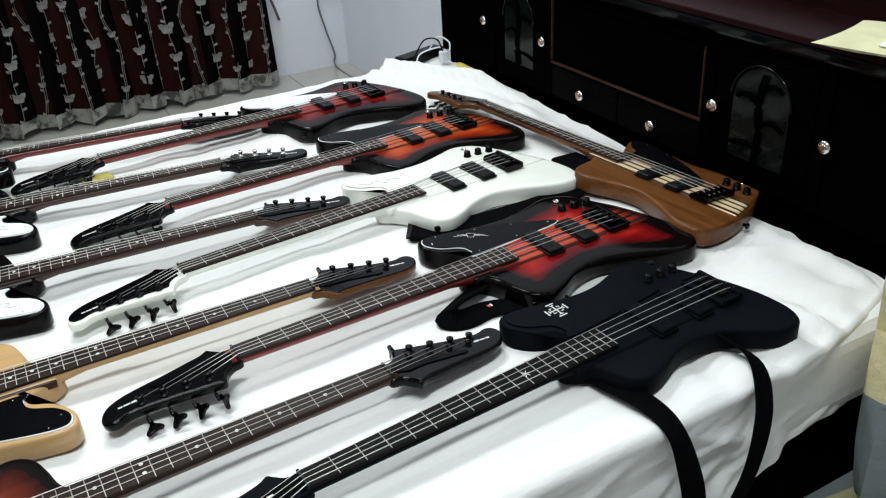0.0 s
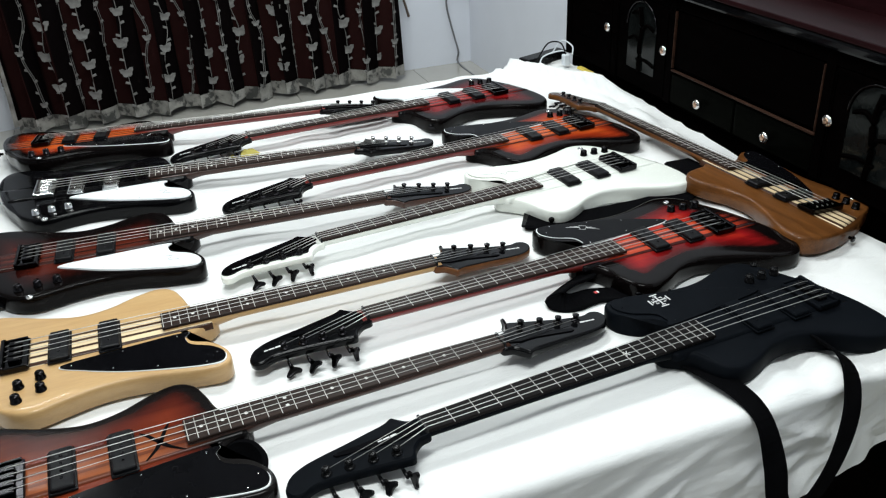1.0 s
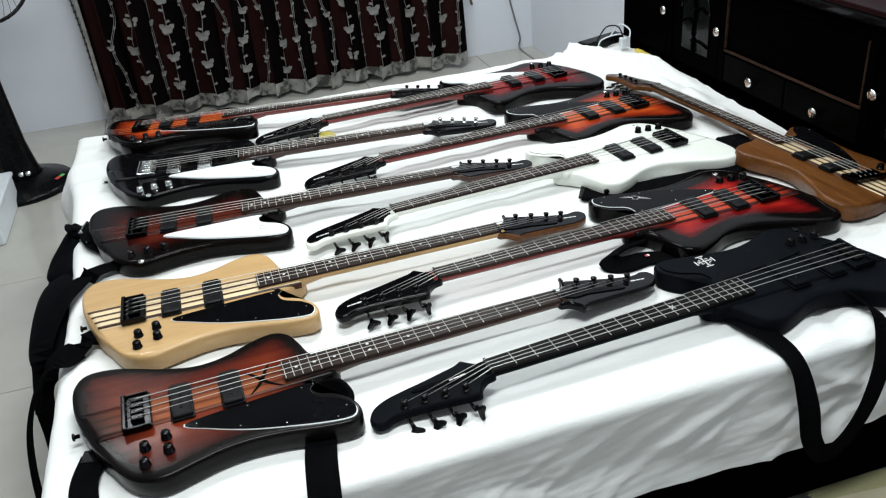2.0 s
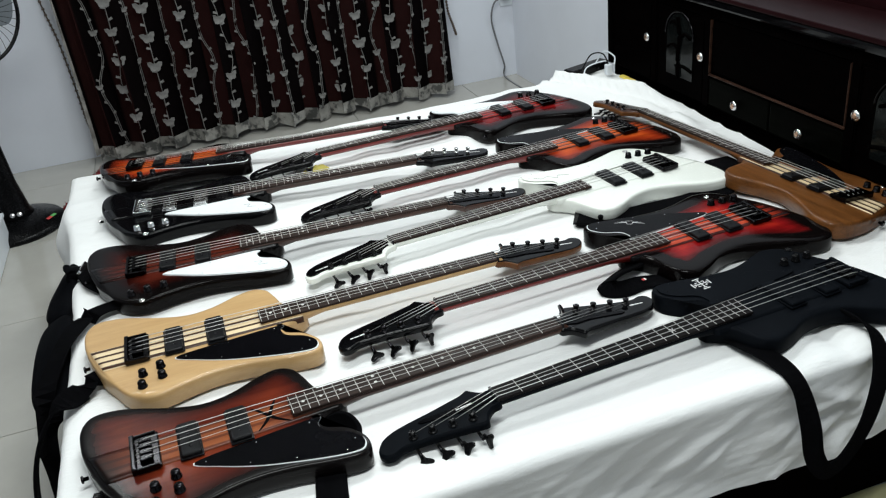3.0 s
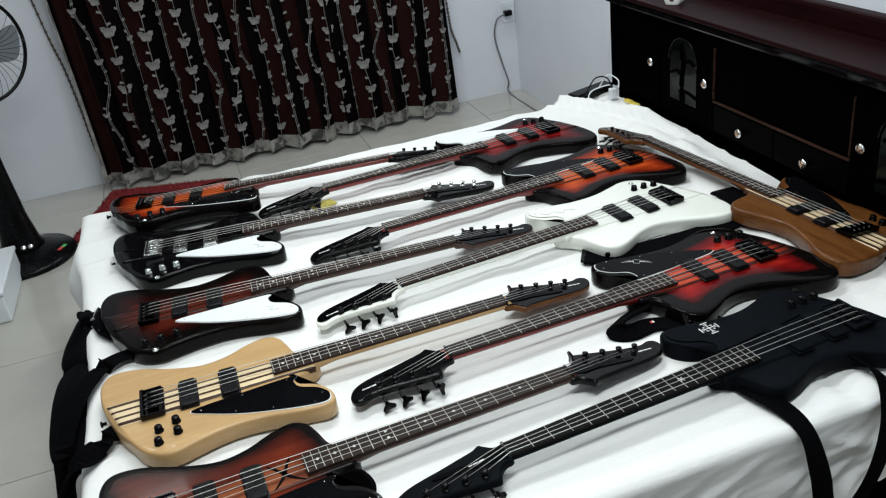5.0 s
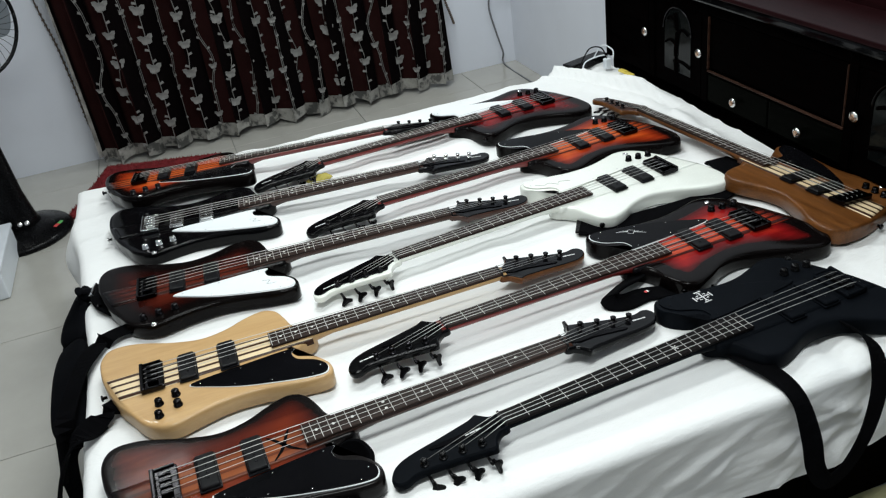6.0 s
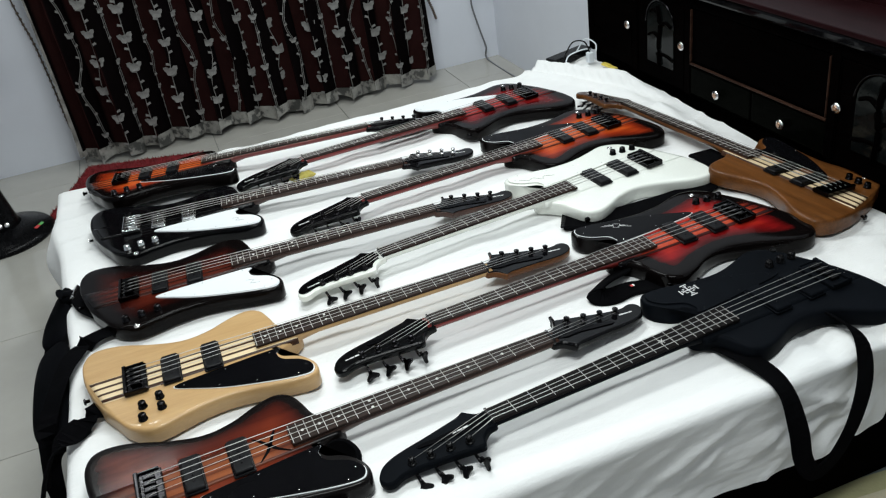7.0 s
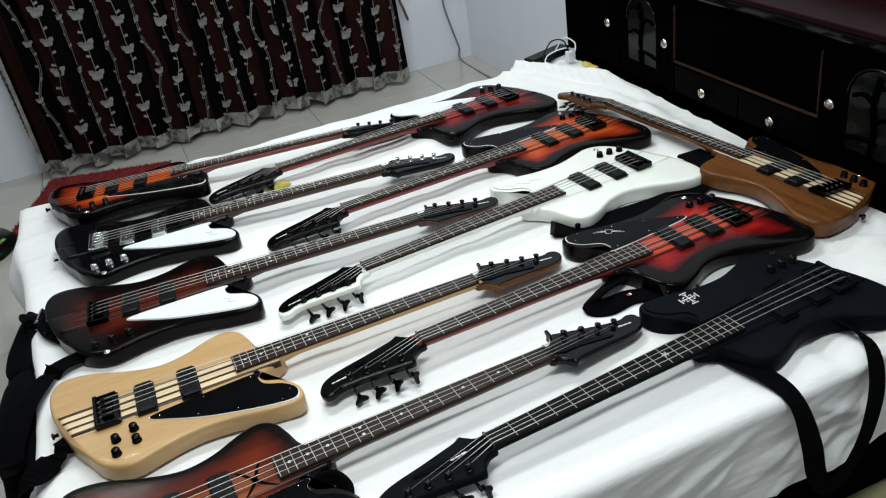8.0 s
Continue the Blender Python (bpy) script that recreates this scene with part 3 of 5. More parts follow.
# centre panel with two drawers under it
cpart("panel", (HX + 0.012, MID - 0.328, 0.665), (HX + 0.0215, MID + 0.328, HZ - 0.078), EBONY, 0.002)
for lo, hi in (((MID - 0.328, 0.651), (MID + 0.328, 0.658)), ((MID - 0.328, 0.6605), (MID - 0.323, HZ - 0.08)), ((MID + 0.323, 0.6605), (MID + 0.328, HZ - 0.08))):
    cpart("moulding", (HX + 0.002, lo[0], lo[1]), (HX + 0.0118, hi[0], hi[1]), TRIM_WOOD, 0.003, label="rubbed reddish moulding")
for ya, yb, ky in ((MID + 0.004, MID + 0.326, 0.319), (MID - 0.326, MID - 0.004, 0.0)):
    d = cpart("drawer", (HX + 0.006, ya, 0.545), (HX + 0.0212, yb, 0.643), DRAWER_SHEEN_WOOD, 0.004)
    knob(d, ky, 0.590)


# ---- bass guitars ----
# The outline of a reverse-bodied bass about the end of its fretboard; x runs to the head.
BODY = [(-0.396, 0.03), (-0.407, 0.09), (-0.406, 0.150), (-0.381, 0.187), (-0.320, 0.182), (-0.236, 0.141), (-0.168, 0.119), (-0.108, 0.127), (-0.050, 0.154), (-0.006, 0.164), (0.025, 0.145),
        (0.041, 0.105), (0.053, 0.062), (0.075, 0.030), (0.100, 0.0), (0.088, -0.028), (0.048, -0.046), (0.036, -0.068), (0.045, -0.093), (0.080, -0.113), (0.104, -0.142),
        (0.105, -0.172), (0.085, -0.188), (0.038, -0.184), (-0.036, -0.167), (-0.099, -0.160), (-0.15, -0.164), (-0.20, -0.177), (-0.249, -0.190), (-0.288, -0.180),
        (-0.318, -0.152), (-0.342, -0.106), (-0.372, -0.045)]
GUARD = [(-0.205, -0.068), (-0.10, -0.056), (0.030, -0.049), (0.029, -0.068), (0.038, -0.096), (0.075, -0.119), (0.095, -0.145), (0.095, -0.167), (0.080, -0.178), (0.035, -0.172),
         (-0.04, -0.151), (-0.10, -0.130), (-0.16, -0.100)]
HEAD = [(0.582, 0.021), (0.602, 0.027), (0.618, 0.040), (0.627, 0.059), (0.645, 0.057), (0.676, 0.050), (0.712, 0.042), (0.747, 0.035), (0.780, 0.031), (0.797, 0.033), (0.808, 0.038), (0.819, 0.039),
        (0.830, 0.034), (0.836, 0.019), (0.831, 0.003), (0.818, -0.012), (0.794, -0.023), (0.760, -0.029), (0.720, -0.033), (0.677, -0.039), (0.643, -0.044), (0.627, -0.051), (0.618, -0.042), (0.603, -0.027), (0.582, -0.021)]
T = 0.046            # body thickness
ZB, ZS = 0.060, 0.068   # upper face of the fretboard, strings
NUT, SCALE, DIP = 0.585, 0.864, 5.0
# the shorter, slimmer body of the matt black bass
SMALL_BODY = [(x * 0.86 if x < 0 else x, y * (0.73 if x > -0.3 else 0.87) if y > 0 else y) for x, y in BODY]


def rounded(outline, steps=5):
    return [(p.x, p.y) for p in spline([(x, y, 0) for x, y in outline], steps, True)]


def body_mesh(outline):
    pts = rounded(outline)
    n = len(pts)
    hearts = [(min(max(x, -0.33), 0.01), 0.0) for x, y in pts]
    reach = [math.dist(p, h) for p, h in zip(pts, hearts)]
    rings = [(0.008, 0.0), (0.0, 0.007), (0.0, T - 0.008), (0.0015, T - 0.0035), (0.005, T - 0.0007), (0.010, T)] + [(-s, T + 0.0004) for s in (0.12, 0.22, 0.34, 0.48, 0.64, 0.82, 0.97)]
    verts, rim, faces = [], [], []
    for d, z in rings:
        for p, h, r in zip(pts, hearts, reach):
            s = -d if d < 0 else min(d / r, 0.12)
            verts.append((p[0] + (h[0] - p[0]) * s, p[1] + (h[1] - p[1]) * s, z))
            q = verts[-1]
            rim.append(0.0 if z < T - 0.004 else min(math.dist(q[:2], o) for o in pts))
    for k in range(len(rings) - 1):
        for i in range(n):
            j = (i + 1) % n
            faces.append((k * n + i, (k + 1) * n + i, (k + 1) * n + j, k * n + j))
    faces += [tuple(range(n)), tuple(range((len(rings) - 1) * n, len(rings) * n))[::-1]]
    me = mesh_of("body", verts, faces)
    me.attributes.new("rim", "FLOAT", "POINT").data.foreach_set("value", rim)
    me.polygons[len(faces) - 2].use_smooth = False
    return me


def block_mesh(outline, x0, x1):
    """The raised neck block down the middle of a body, with its distance to the body's rim."""
    pts, nx, ny = rounded(outline), 46, 8
    verts, rim, faces = [], [], []
    for i in range(nx + 1):
        for j in range(-1, ny + 2):
            u, v = i / nx, min(max(j, 0), ny) / ny
            half = 0.046 - 0.010 * u
            y = half * (2 * v - 1)
            low = x0 + 0.030 * (1 - v)
            x = low + (x1 - low) * u
            edge = 0.002 if j in (0, ny) or i in (0, nx) else 0.0
            verts.append((x, y, T - 0.012 if j in (-1, ny + 1) else T + 0.0032 - edge * 0.6))
            rim.append(min(math.dist((x, y), o) for o in pts))
    m = ny + 3
    for i in range(nx):
        for j in range(m - 1):
            faces.append((i * m + j, (i + 1) * m + j, (i + 1) * m + j + 1, i * m + j + 1))
    faces += [tuple(range(m)), tuple(range(nx * m, nx * m + m))[::-1]]
    me = mesh_of("neck_block", verts, faces)
    me.attributes.new("rim", "FLOAT", "POINT").data.foreach_set("value", rim)
    return me


def tapered(x0, w0, x1, w1, z0, z1, name):
    """A bar along x whose width changes from w0 to w1."""
    bm = bmesh.new()
    vs = [bm.verts.new((x, s * w / 2, z)) for x, w in ((x0, w0), (x1, w1)) for z in (z0, z1) for s in (-1, 1)]
    for f in ((0, 1, 3, 2), (4, 6, 7, 5), (0, 2, 6, 4), (1, 5, 7, 3), (2, 3, 7, 6), (0, 4, 5, 1)):
        bm.faces.new([vs[i] for i in f])
    bmesh.ops.bevel(bm, geom=bm.edges[:], offset=0.0012, segments=1, affect="EDGES")
    return mesh_from(bm, name)


def neck_mesh():
    verts, faces, n = [], [], 11
    xs = [-0.006, 0.03, 0.09, 0.14, 0.25, 0.40, 0.55, 0.575, 0.600]
    for x in xs:
        w = 0.058 + (0.042 - 0.058) * (x / NUT)
        deep = 0.022 + (0.018 if x < 0.05 else 0.010 if x < 0.1 else 0.0) - 0.004 * x
        for k in range(n):
            a = math.pi * k / (n - 1)
            verts.append((x, -w / 2 * math.cos(a), ZB - 0.006 - deep * math.sin(a) ** 0.7))
    for i in range(len(xs) - 1):
        for k in range(n - 1):
            faces.append((i * n + k, (i + 1) * n + k, (i + 1) * n + k + 1, i * n + k + 1))
        faces.append((i * n, i * n + n - 1, (i + 1) * n + n - 1, (i + 1) * n))
    faces += [tuple(range(n)), tuple(range((len(xs) - 1) * n, len(xs) * n))[::-1]]
    return mesh_of("neck", verts, faces)


def dipped(me):
    """Lean the head back about the nut."""
    me.transform(Matrix.Translation((NUT, 0, ZB - 0.006)) @ Matrix.Rotation(radians(DIP), 4, "Y") @ Matrix.Translation((-NUT, 0, -(ZB - 0.006))))
    return me


def head_z(x):
    return ZB - 0.006 - (x - NUT) * math.tan(radians(DIP))


POSTS = [(0.649, 0.036), (0.688, 0.029), (0.727, 0.023), (0.765, 0.018)]
M_BODY, M_SMALL_BODY, M_NECK = body_mesh(BODY), body_mesh(SMALL_BODY), neck_mesh()
M_BLOCK, M_SMALL_BLOCK = block_mesh(BODY, -0.392, 0.088), block_mesh(SMALL_BODY, -0.336, 0.088)
M_BOARD = tapered(-0.010, 0.060, NUT, 0.043, ZB - 0.007, ZB, "fretboard")
M_LONG_BOARD = tapered(-0.027, 0.061, NUT, 0.043, ZB - 0.007, ZB, "fretboard")
M_NUT = box((NUT, -0.021, ZB - 0.008), (NUT + 0.005, 0.021, ZB + 0.003), 0.001)
smooth_guard = [(p.x, p.y) for p in spline([(x, y, 0) for x, y in GUARD], 5, True)]
M_GUARD = slab(smooth_guard, T + 0.0018, T + 0.0042, 0.001, "pickguard")
gc = (sum(p[0] for p in smooth_guard) / len(smooth_guard), sum(p[1] for p in smooth_guard) / len(smooth_guard))
M_GUARD_EDGE = slab([(gc[0] + (x - gc[0]) * 1.016, gc[1] + (y - gc[1]) * 1.034) for x, y in smooth_guard], T - 0.001, T + 0.0022, 0.001, "pickguard_edge")
smooth_head = [(p.x, p.y) for p in spline([(x, y, 0) for x, y in HEAD], 4, True)]
hc = (0.71, 0.004)
M_HEAD = dipped(slab(smooth_head, ZB - 0.024, ZB - 0.008, 0.003, "headstock"))
M_FACE = dipped(slab([(hc[0] + (x - hc[0]) * 0.985, hc[1] + (y - hc[1]) * 0.95) for x, y in smooth_head], ZB - 0.0085, ZB - 0.0055, 0.002, "headstock_face"))
M_FACE_SMALL = dipped(slab([(hc[0] + (x - hc[0]) * 0.96, hc[1] - 0.006 + (y - hc[1]) * 0.80) for x, y in smooth_head], ZB - 0.0085, ZB - 0.0055, 0.001, "headstock_face"))
M_ROD = dipped(slab([(0.594, 0.007), (0.622, 0.013), (0.668, 0.006), (0.740, -0.008), (0.744, -0.014), (0.736, -0.017), (0.660, -0.012), (0.622, -0.016), (0.594, -0.008)], ZB - 0.0055, ZB - 0.003, 0.0008, "rod_cover"))
M_PICKUP = box((-0.019, -0.051, 0.0), (0.019, 0.051, 0.011), 0.005, 3)
M_RING = box((-0.022, -0.054, 0.0), (0.022, 0.054, 0.003), 0.003, 2)
M_POLE = lathe([(0.0025, 0.0), (0.0025, 0.0008), (0.0015, 0.0012)], 8, "pole_piece")
M_BRIDGE = box((-0.028, -0.052, 0.0), (0.024, 0.052, 0.009), 0.003, 2)
M_WALL = box((-0.030, -0.054, 0.0), (-0.020, 0.054, 0.0155), 0.003, 2)
M_RAIL = box((-0.0215, -0.003, 0.0), (0.020, 0.003, 0.0125), 0.002, 2)
M_SADDLE = box((-0.013, -0.007, 0.007), (0.010, 0.007, 0.017), 0.002, 2)
M_KNOB = lathe([(0.0105, 0.0), (0.0105, 0.003), (0.0092, 0.004), (0.0088, 0.0135), (0.0075, 0.0158), (0.0, 0.0162)], 18, "knob")
M_JACK = lathe([(0.008, 0.0), (0.008, 0.003), (0.006, 0.004), (0.003, 0.004), (0.003, 0.001)], 14, "jack_socket")
M_POST = lathe([(0.0095, 0.0), (0.0095, 0.0025), (0.007, 0.004), (0.0052, 0.0045), (0.0052, 0.010), (0.0068, 0.012), (0.0068, 0.015), (0.005, 0.016)], 14, "post")
M_KEY = tube([(0, 0.0, 0), (0, 0.030, 0)], 0.0035, 8, "shaft")
M_PADDLE = slab(rounded([(-0.0035, 0.020), (-0.005, 0.029), (-0.012, 0.036), (-0.0165, 0.043), (-0.012, 0.048), (-0.004, 0.0455), (0.004, 0.0455), (0.012, 0.048), (0.0165, 0.043), (0.012, 0.036), (0.005, 0.029), (0.0035, 0.020)], 3), -0.003, 0.003, 0.0018, "paddle")
M_BUTTON = lathe([(0.004, 0.0), (0.004, 0.008), (0.008, 0.010), (0.007, 0.013)], 12, "strap_button")
M_DOT = lathe([(0.0034, 0.0), (0.0034, 0.0006), (0.002, 0.0008)], 12, "dot")
M_SCREW = lathe([(0.0018, 0.0), (0.0015, 0.0008), (0.0008, 0.001)], 8, "screw")
M_FRET = {k: tube([(0, -w / 2, 0), (0, w / 2, 0)], 0.0008, 6, "fret") for k, w in ((0, 0.057), (1, 0.050), (2, 0.044))}
LOGO = ((0.0, -0.003, 0.011, 0.0045), (0.0125, -0.0025, 0.012, 0.0035), (0.026, -0.0025, 0.008, 0.0035))
M_LOGO = [dipped(box((0.770 + a, 0.008 + b, ZB - 0.0056), (0.770 + a + w, 0.008 + b + h, ZB - 0.0049))) for a, b, w, h in LOGO]


def string_mesh(k):
    """One string: saddle, over the nut, down to its post."""
    yb, yn = (1.5 - k) * 0.0185, (1.5 - k) * 0.0105
    px, py = POSTS[k if k < 4 else 3]
    return tube([(-0.306, yb, T + 0.016), (-0.282, yb, ZS - 0.001), (-0.1, yb + (yn - yb) * 0.21, ZS), (NUT, yn, ZB + 0.0035), (px, py - 0.004, head_z(px) + 0.006)], 0.0009 - 0.00012 * k, 5, "string")


M_STRINGS = [string_mesh(k) for k in range(4)]


FOUR_DIALS = ((-0.240, -0.088), (-0.278, -0.104), (-0.238, -0.128), (-0.280, -0.148))
LOW_DIALS = ((-0.214, -0.138), (-0.255, -0.144), (-0.295, -0.151))
HIGH_DIALS = ((-0.250, -0.108), (-0.283, -0.104), (-0.316, -0.099))
NEAR_DIALS = ((-0.213, -0.106), (-0.246, -0.106), (-0.278, -0.104))


def bass(label, m, body, block, neck, board=ROSEWOOD, guard=BLACK_PLY, edge=WHITE_PLY, metal=BLACK_METAL, head=None, face=GLOSS_BLACK, dots=True, dials=LOW_DIALS, small_face=False, pickup=PICKUP, long_board=False, stretch=1.0, small=False, twist=0):
    b = thing("bass_guitar", m, label, "bass guitar", "basses laid out on the bed")
    grow = Matrix.Diagonal((stretch, 1, 1, 1))
    part("body", M_SMALL_BODY if small else M_BODY, body, b, "", grow)
    part("neck_block", M_SMALL_BLOCK if small else M_BLOCK, block, b, "", grow)
    part("neck", M_NECK, neck, b)
    fb = part("fretboard", M_LONG_BOARD if long_board else M_BOARD, board, b)
    part("nut", M_NUT, PICKUP, b)
    for i in range(1, 22 if long_board else 21):
        x = NUT - SCALE * (1 - 2 ** (-i / 12))
        part("fret", M_FRET[0 if x < 0.2 else 1 if x < 0.42 else 2], FRET, fb, "", pose(x, 0, ZB))
    if dots:
        for i in (3, 5, 7, 9, 12, 15, 17, 19):
            x = NUT - SCALE * (1 - (2 ** (-i / 12) + 2 ** (-(i - 1) / 12)) / 2)
            for y in ((-0.011, 0.011) if i == 12 else (0.0,)):
                part("inlay_dot", M_DOT, PEARL, fb, "", pose(x, y, ZB - 0.0001))
    for k in range(4):
        part("string", M_STRINGS[k], STRING, b)
    for x in (-0.112, -0.206):
        p = part("pickup", M_PICKUP, pickup, b, "", pose(x, 0, T + 0.0034))
        part("mounting_ring", M_RING, pickup, p)
        for k in range(4):
            part("pole_piece", M_POLE, metal, p, "", pose(0.0, (1.5 - k) * 0.0185, 0.0108))
    plate = pickup if small else metal
    br = part("bridge", M_BRIDGE, plate, b, "", pose(-0.272 if small else -0.284, 0, T + 0.0034))
    part("tail_wall", M_WALL, plate, br)
    for y in (-0.0505, 0.0505):
        part("side_rail", M_RAIL, plate, br, "", pose(0, y, 0))
    for k in range(4):
        part("saddle", M_SADDLE, metal, br, "", pose(0, (1.5 - k) * 0.0185, 0))
    for x, y in dials:
        part("control_knob", M_KNOB, metal, b, "", pose(x, y, T))
    if dials != FOUR_DIALS:
        part("jack_socket", M_JACK, metal if small else CHROME, b, "" if small else "chrome jack socket", pose(-0.268, dials[1][1] - 0.047, T))
    if guard:
        if edge:
            part("pickguard_edge", M_GUARD_EDGE, edge, b, "", grow)
        g = part("pickguard", M_GUARD, guard, b, "", grow)
        for x, y in ((-0.185, -0.076), (-0.09, -0.066), (0.015, -0.058), (0.082, -0.145), (0.06, -0.170), (-0.03, -0.146), (-0.11, -0.118)):
            part("screw", M_SCREW, metal if small else CHROME, g, "", pose(x, y, T + 0.004))
    hd = part("headstock", M_HEAD, head or neck, b)
    part("headstock_face", M_FACE_SMALL if small_face else M_FACE, face, hd)
    part("rod_cover", M_ROD, BLACK_PLY, hd)
    for me in M_LOGO:
        part("logo_bar", me, SILVER_INK, hd, "", pose(-0.135, -0.010, 0.0143) if small else None)
    turns = {p[0]: a + twist for p, a in zip(POSTS, (78, 52, 34, 12))}
    for px, py in POSTS:
        z = head_z(px)
        t = part("tuner", M_POST, metal, b, "", pose(px, py, z - 0.001, 0, DIP, 0))
        yo = 0.050 - 0.19 * (px - 0.649) - py
        part("shaft", M_KEY, metal, t, "", pose(0, yo - 0.006, -0.021))
        part("paddle", M_PADDLE, metal, t, "", pose(0, yo - 0.006, -0.021, -14, turns[px], 0))
    part("strap_button", M_BUTTON, metal, b, "", pose((-0.342 if small else -0.398) * stretch, 0.02, T / 2, 0, -90, 0))
    if not small:
        part("strap_button", M_BUTTON, metal, b, "", pose(0.02, 0.142, T / 2, -90, 0, -30))
    return b


def laid(x, y, angle, dz=0.0, rx=0.0, ry=0.0):
    return pose(x, y, BED + 0.003 + dz, rx, ry, angle)


L1 = bass("gloss orange sunburst bass with black pickguard", laid(-0.656, 0.955, -6.9, 0.012, -6.0), ORANGE_BURST, ORANGE_STRIPES, RED_STAIN, stretch=1.05, head=GLOSS_BLACK)
L2 = bass("gloss black bass with white pickguard and chrome fittings", laid(-0.640, 0.586, -5.5), GLOSS_BLACK, GLOSS_BLACK, BROWN_STAIN, stretch=1.05, guard=WHITE_PLY, metal=CHROME, head=GLOSS_BLACK, pickup=CHROME)
L3 = bass("dark cherry sunburst bass with white pickguard", laid(-0.666, 0.186, -3.2), CHERRY_BURST, CHERRY_STRIPES, BROWN_STAIN, stretch=1.05, guard=WHITE_PLY)
L4 = bass("natural pale wood bass with striped neck block and black pickguard", laid(-0.671, -0.233, 0.2), NATURAL, MAPLE_STRIPES, NATURAL, dials=FOUR_DIALS, head=WALNUT)
L5 = bass("satin tobacco sunburst bass with black pickguard", laid(-0.662, -0.606, 2.7), TOBACCO_BURST, TOBACCO_STRIPES, BROWN_STAIN, dials=FOUR_DIALS, head=GLOSS_BLACK)
R1 = bass("gloss dark red sunburst bass with white pickguard", laid(0.274, 0.813, -176.3) @ pose(0.025, 0, 0), WINE_BURST, WINE_STRIPES, RED_STAIN, long_board=True, guard=WHITE_PLY, head=GLOSS_BLACK, dials=HIGH_DIALS)
R2 = bass("gloss orange sunburst bass with black pickguard and white line", laid(0.366, 0.388, -176.3) @ pose(0.020, 0, 0), ORANGE_BURST, ORANGE_STRIPES, RED_STAIN, long_board=True, head=GLOSS_BLACK, dials=HIGH_DIALS)
R3 = bass("glossy white bass with black pickups and white pickguard", laid(0.319, 0.052, -174.4) @ pose(0.030, 0, 0), WHITE_LACQUER, WHITE_LACQUER, WHITE_LACQUER, board=ROSEWOOD, guard=WHITE_LACQUER, edge=None, dots=False, small_face=True, long_board=True, dials=HIGH_DIALS)
R4 = bass("gloss red and black sunburst bass with black pickguard", laid(0.330, -0.347, -177.2) @ pose(0.030, 0, 0), RED_BURST, RED_STRIPES, RED_STAIN, dots=False, long_board=True, head=GLOSS_BLACK, dials=HIGH_DIALS)
R5 = bass("matt black bass with small silver cross emblem", laid(0.299, -0.704, -176.2) @ pose(0.006, 0, 0, 0, 0.5, 0), MATT_BLACK, MATT_BLACK, MATT_BLACK, board=EBONY_BOARD, guard=MATT_BLACK, edge=None, dots=False, head=MATT_BLACK, face=MATT_BLACK, metal=BLACK_PLASTIC, pickup=MATT_BLACK, small=True, dials=NEAR_DIALS)
R6 = bass("oiled walnut bass with pale striped neck block", laid(0.838, -0.080, 97.6, -0.004, 0, 0) @ pose(0, 0, 0, 7, -0.6, 0), WALNUT, MAPLE_STRIPES, WALNUT, edge=WALNUT, dots=False, head=WALNUT, face=BROWN_STAIN, dials=HIGH_DIALS)

# marks on single basses
CROSS = [(0, 0, 0.003, 0.034), (0, 0, 0.034, 0.003)]
for sgn in (1, -1):
    CROSS += [(0, sgn * 0.0215, 0.018, 0.003), (sgn * 0.0215, 0, 0.003, 0.018), (0, sgn * 0.016, 0.009, 0.002), (sgn * 0.016, 0, 0.002, 0.009)]
    CROSS += [(sgn * 0.0085, 0.0085, 0.0065, 0.002), (sgn * 0.0085, -0.0085, 0.0065, 0.002), (sgn * 0.0105, 0.0065, 0.002, 0.005), (sgn * 0.0105, -0.0065, 0.002, 0.005)]
for a, b, w, h in CROSS:
    part("emblem_bar", box((a - w / 2, b - h / 2 - 0.132, T + 0.004), (a + w / 2, b + h / 2 - 0.132, T + 0.0046)), SILVER_INK, R5, "silver cross emblem")
for a in (0, 60, 120):
    part("inlay_bar", box((-0.008, -0.0008, ZB), (0.008, 0.0008, ZB + 0.0006)), PEARL, R5, "pearl cross inlay", pose(0.174, 0, 0, 0, 0, a))
for a, b in (((-0.028, 0.046), (-0.078, -0.036)), ((-0.084, 0.038), (-0.014, -0.034))):
    d, w = (Vector(b) - Vector(a)), 0.0035
    across = Vector((-d.y, d.x)).normalized()
    bow = [Vector(a) + d * t + across * 0.004 * math.sin(5 * t + a[0] * 60) for t in (0.0, 0.18, 0.36, 0.54, 0.72, 0.9, 1.0)]
    wide = (0.3, 0.9, 1.0, 1.25, 0.9, 0.6, 0.25)
    edge = [p + across * w * k for p, k in zip(bow, wide)] + [p - across * w * k for p, k in zip(bow[::-1], wide[::-1])]
    part("painted_stroke", slab([(p.x, p.y) for p in edge], T + 0.0034, T + 0.0040, 0.0002, "painted_stroke"), BLACK_PLY, L5, "black brush stroke")
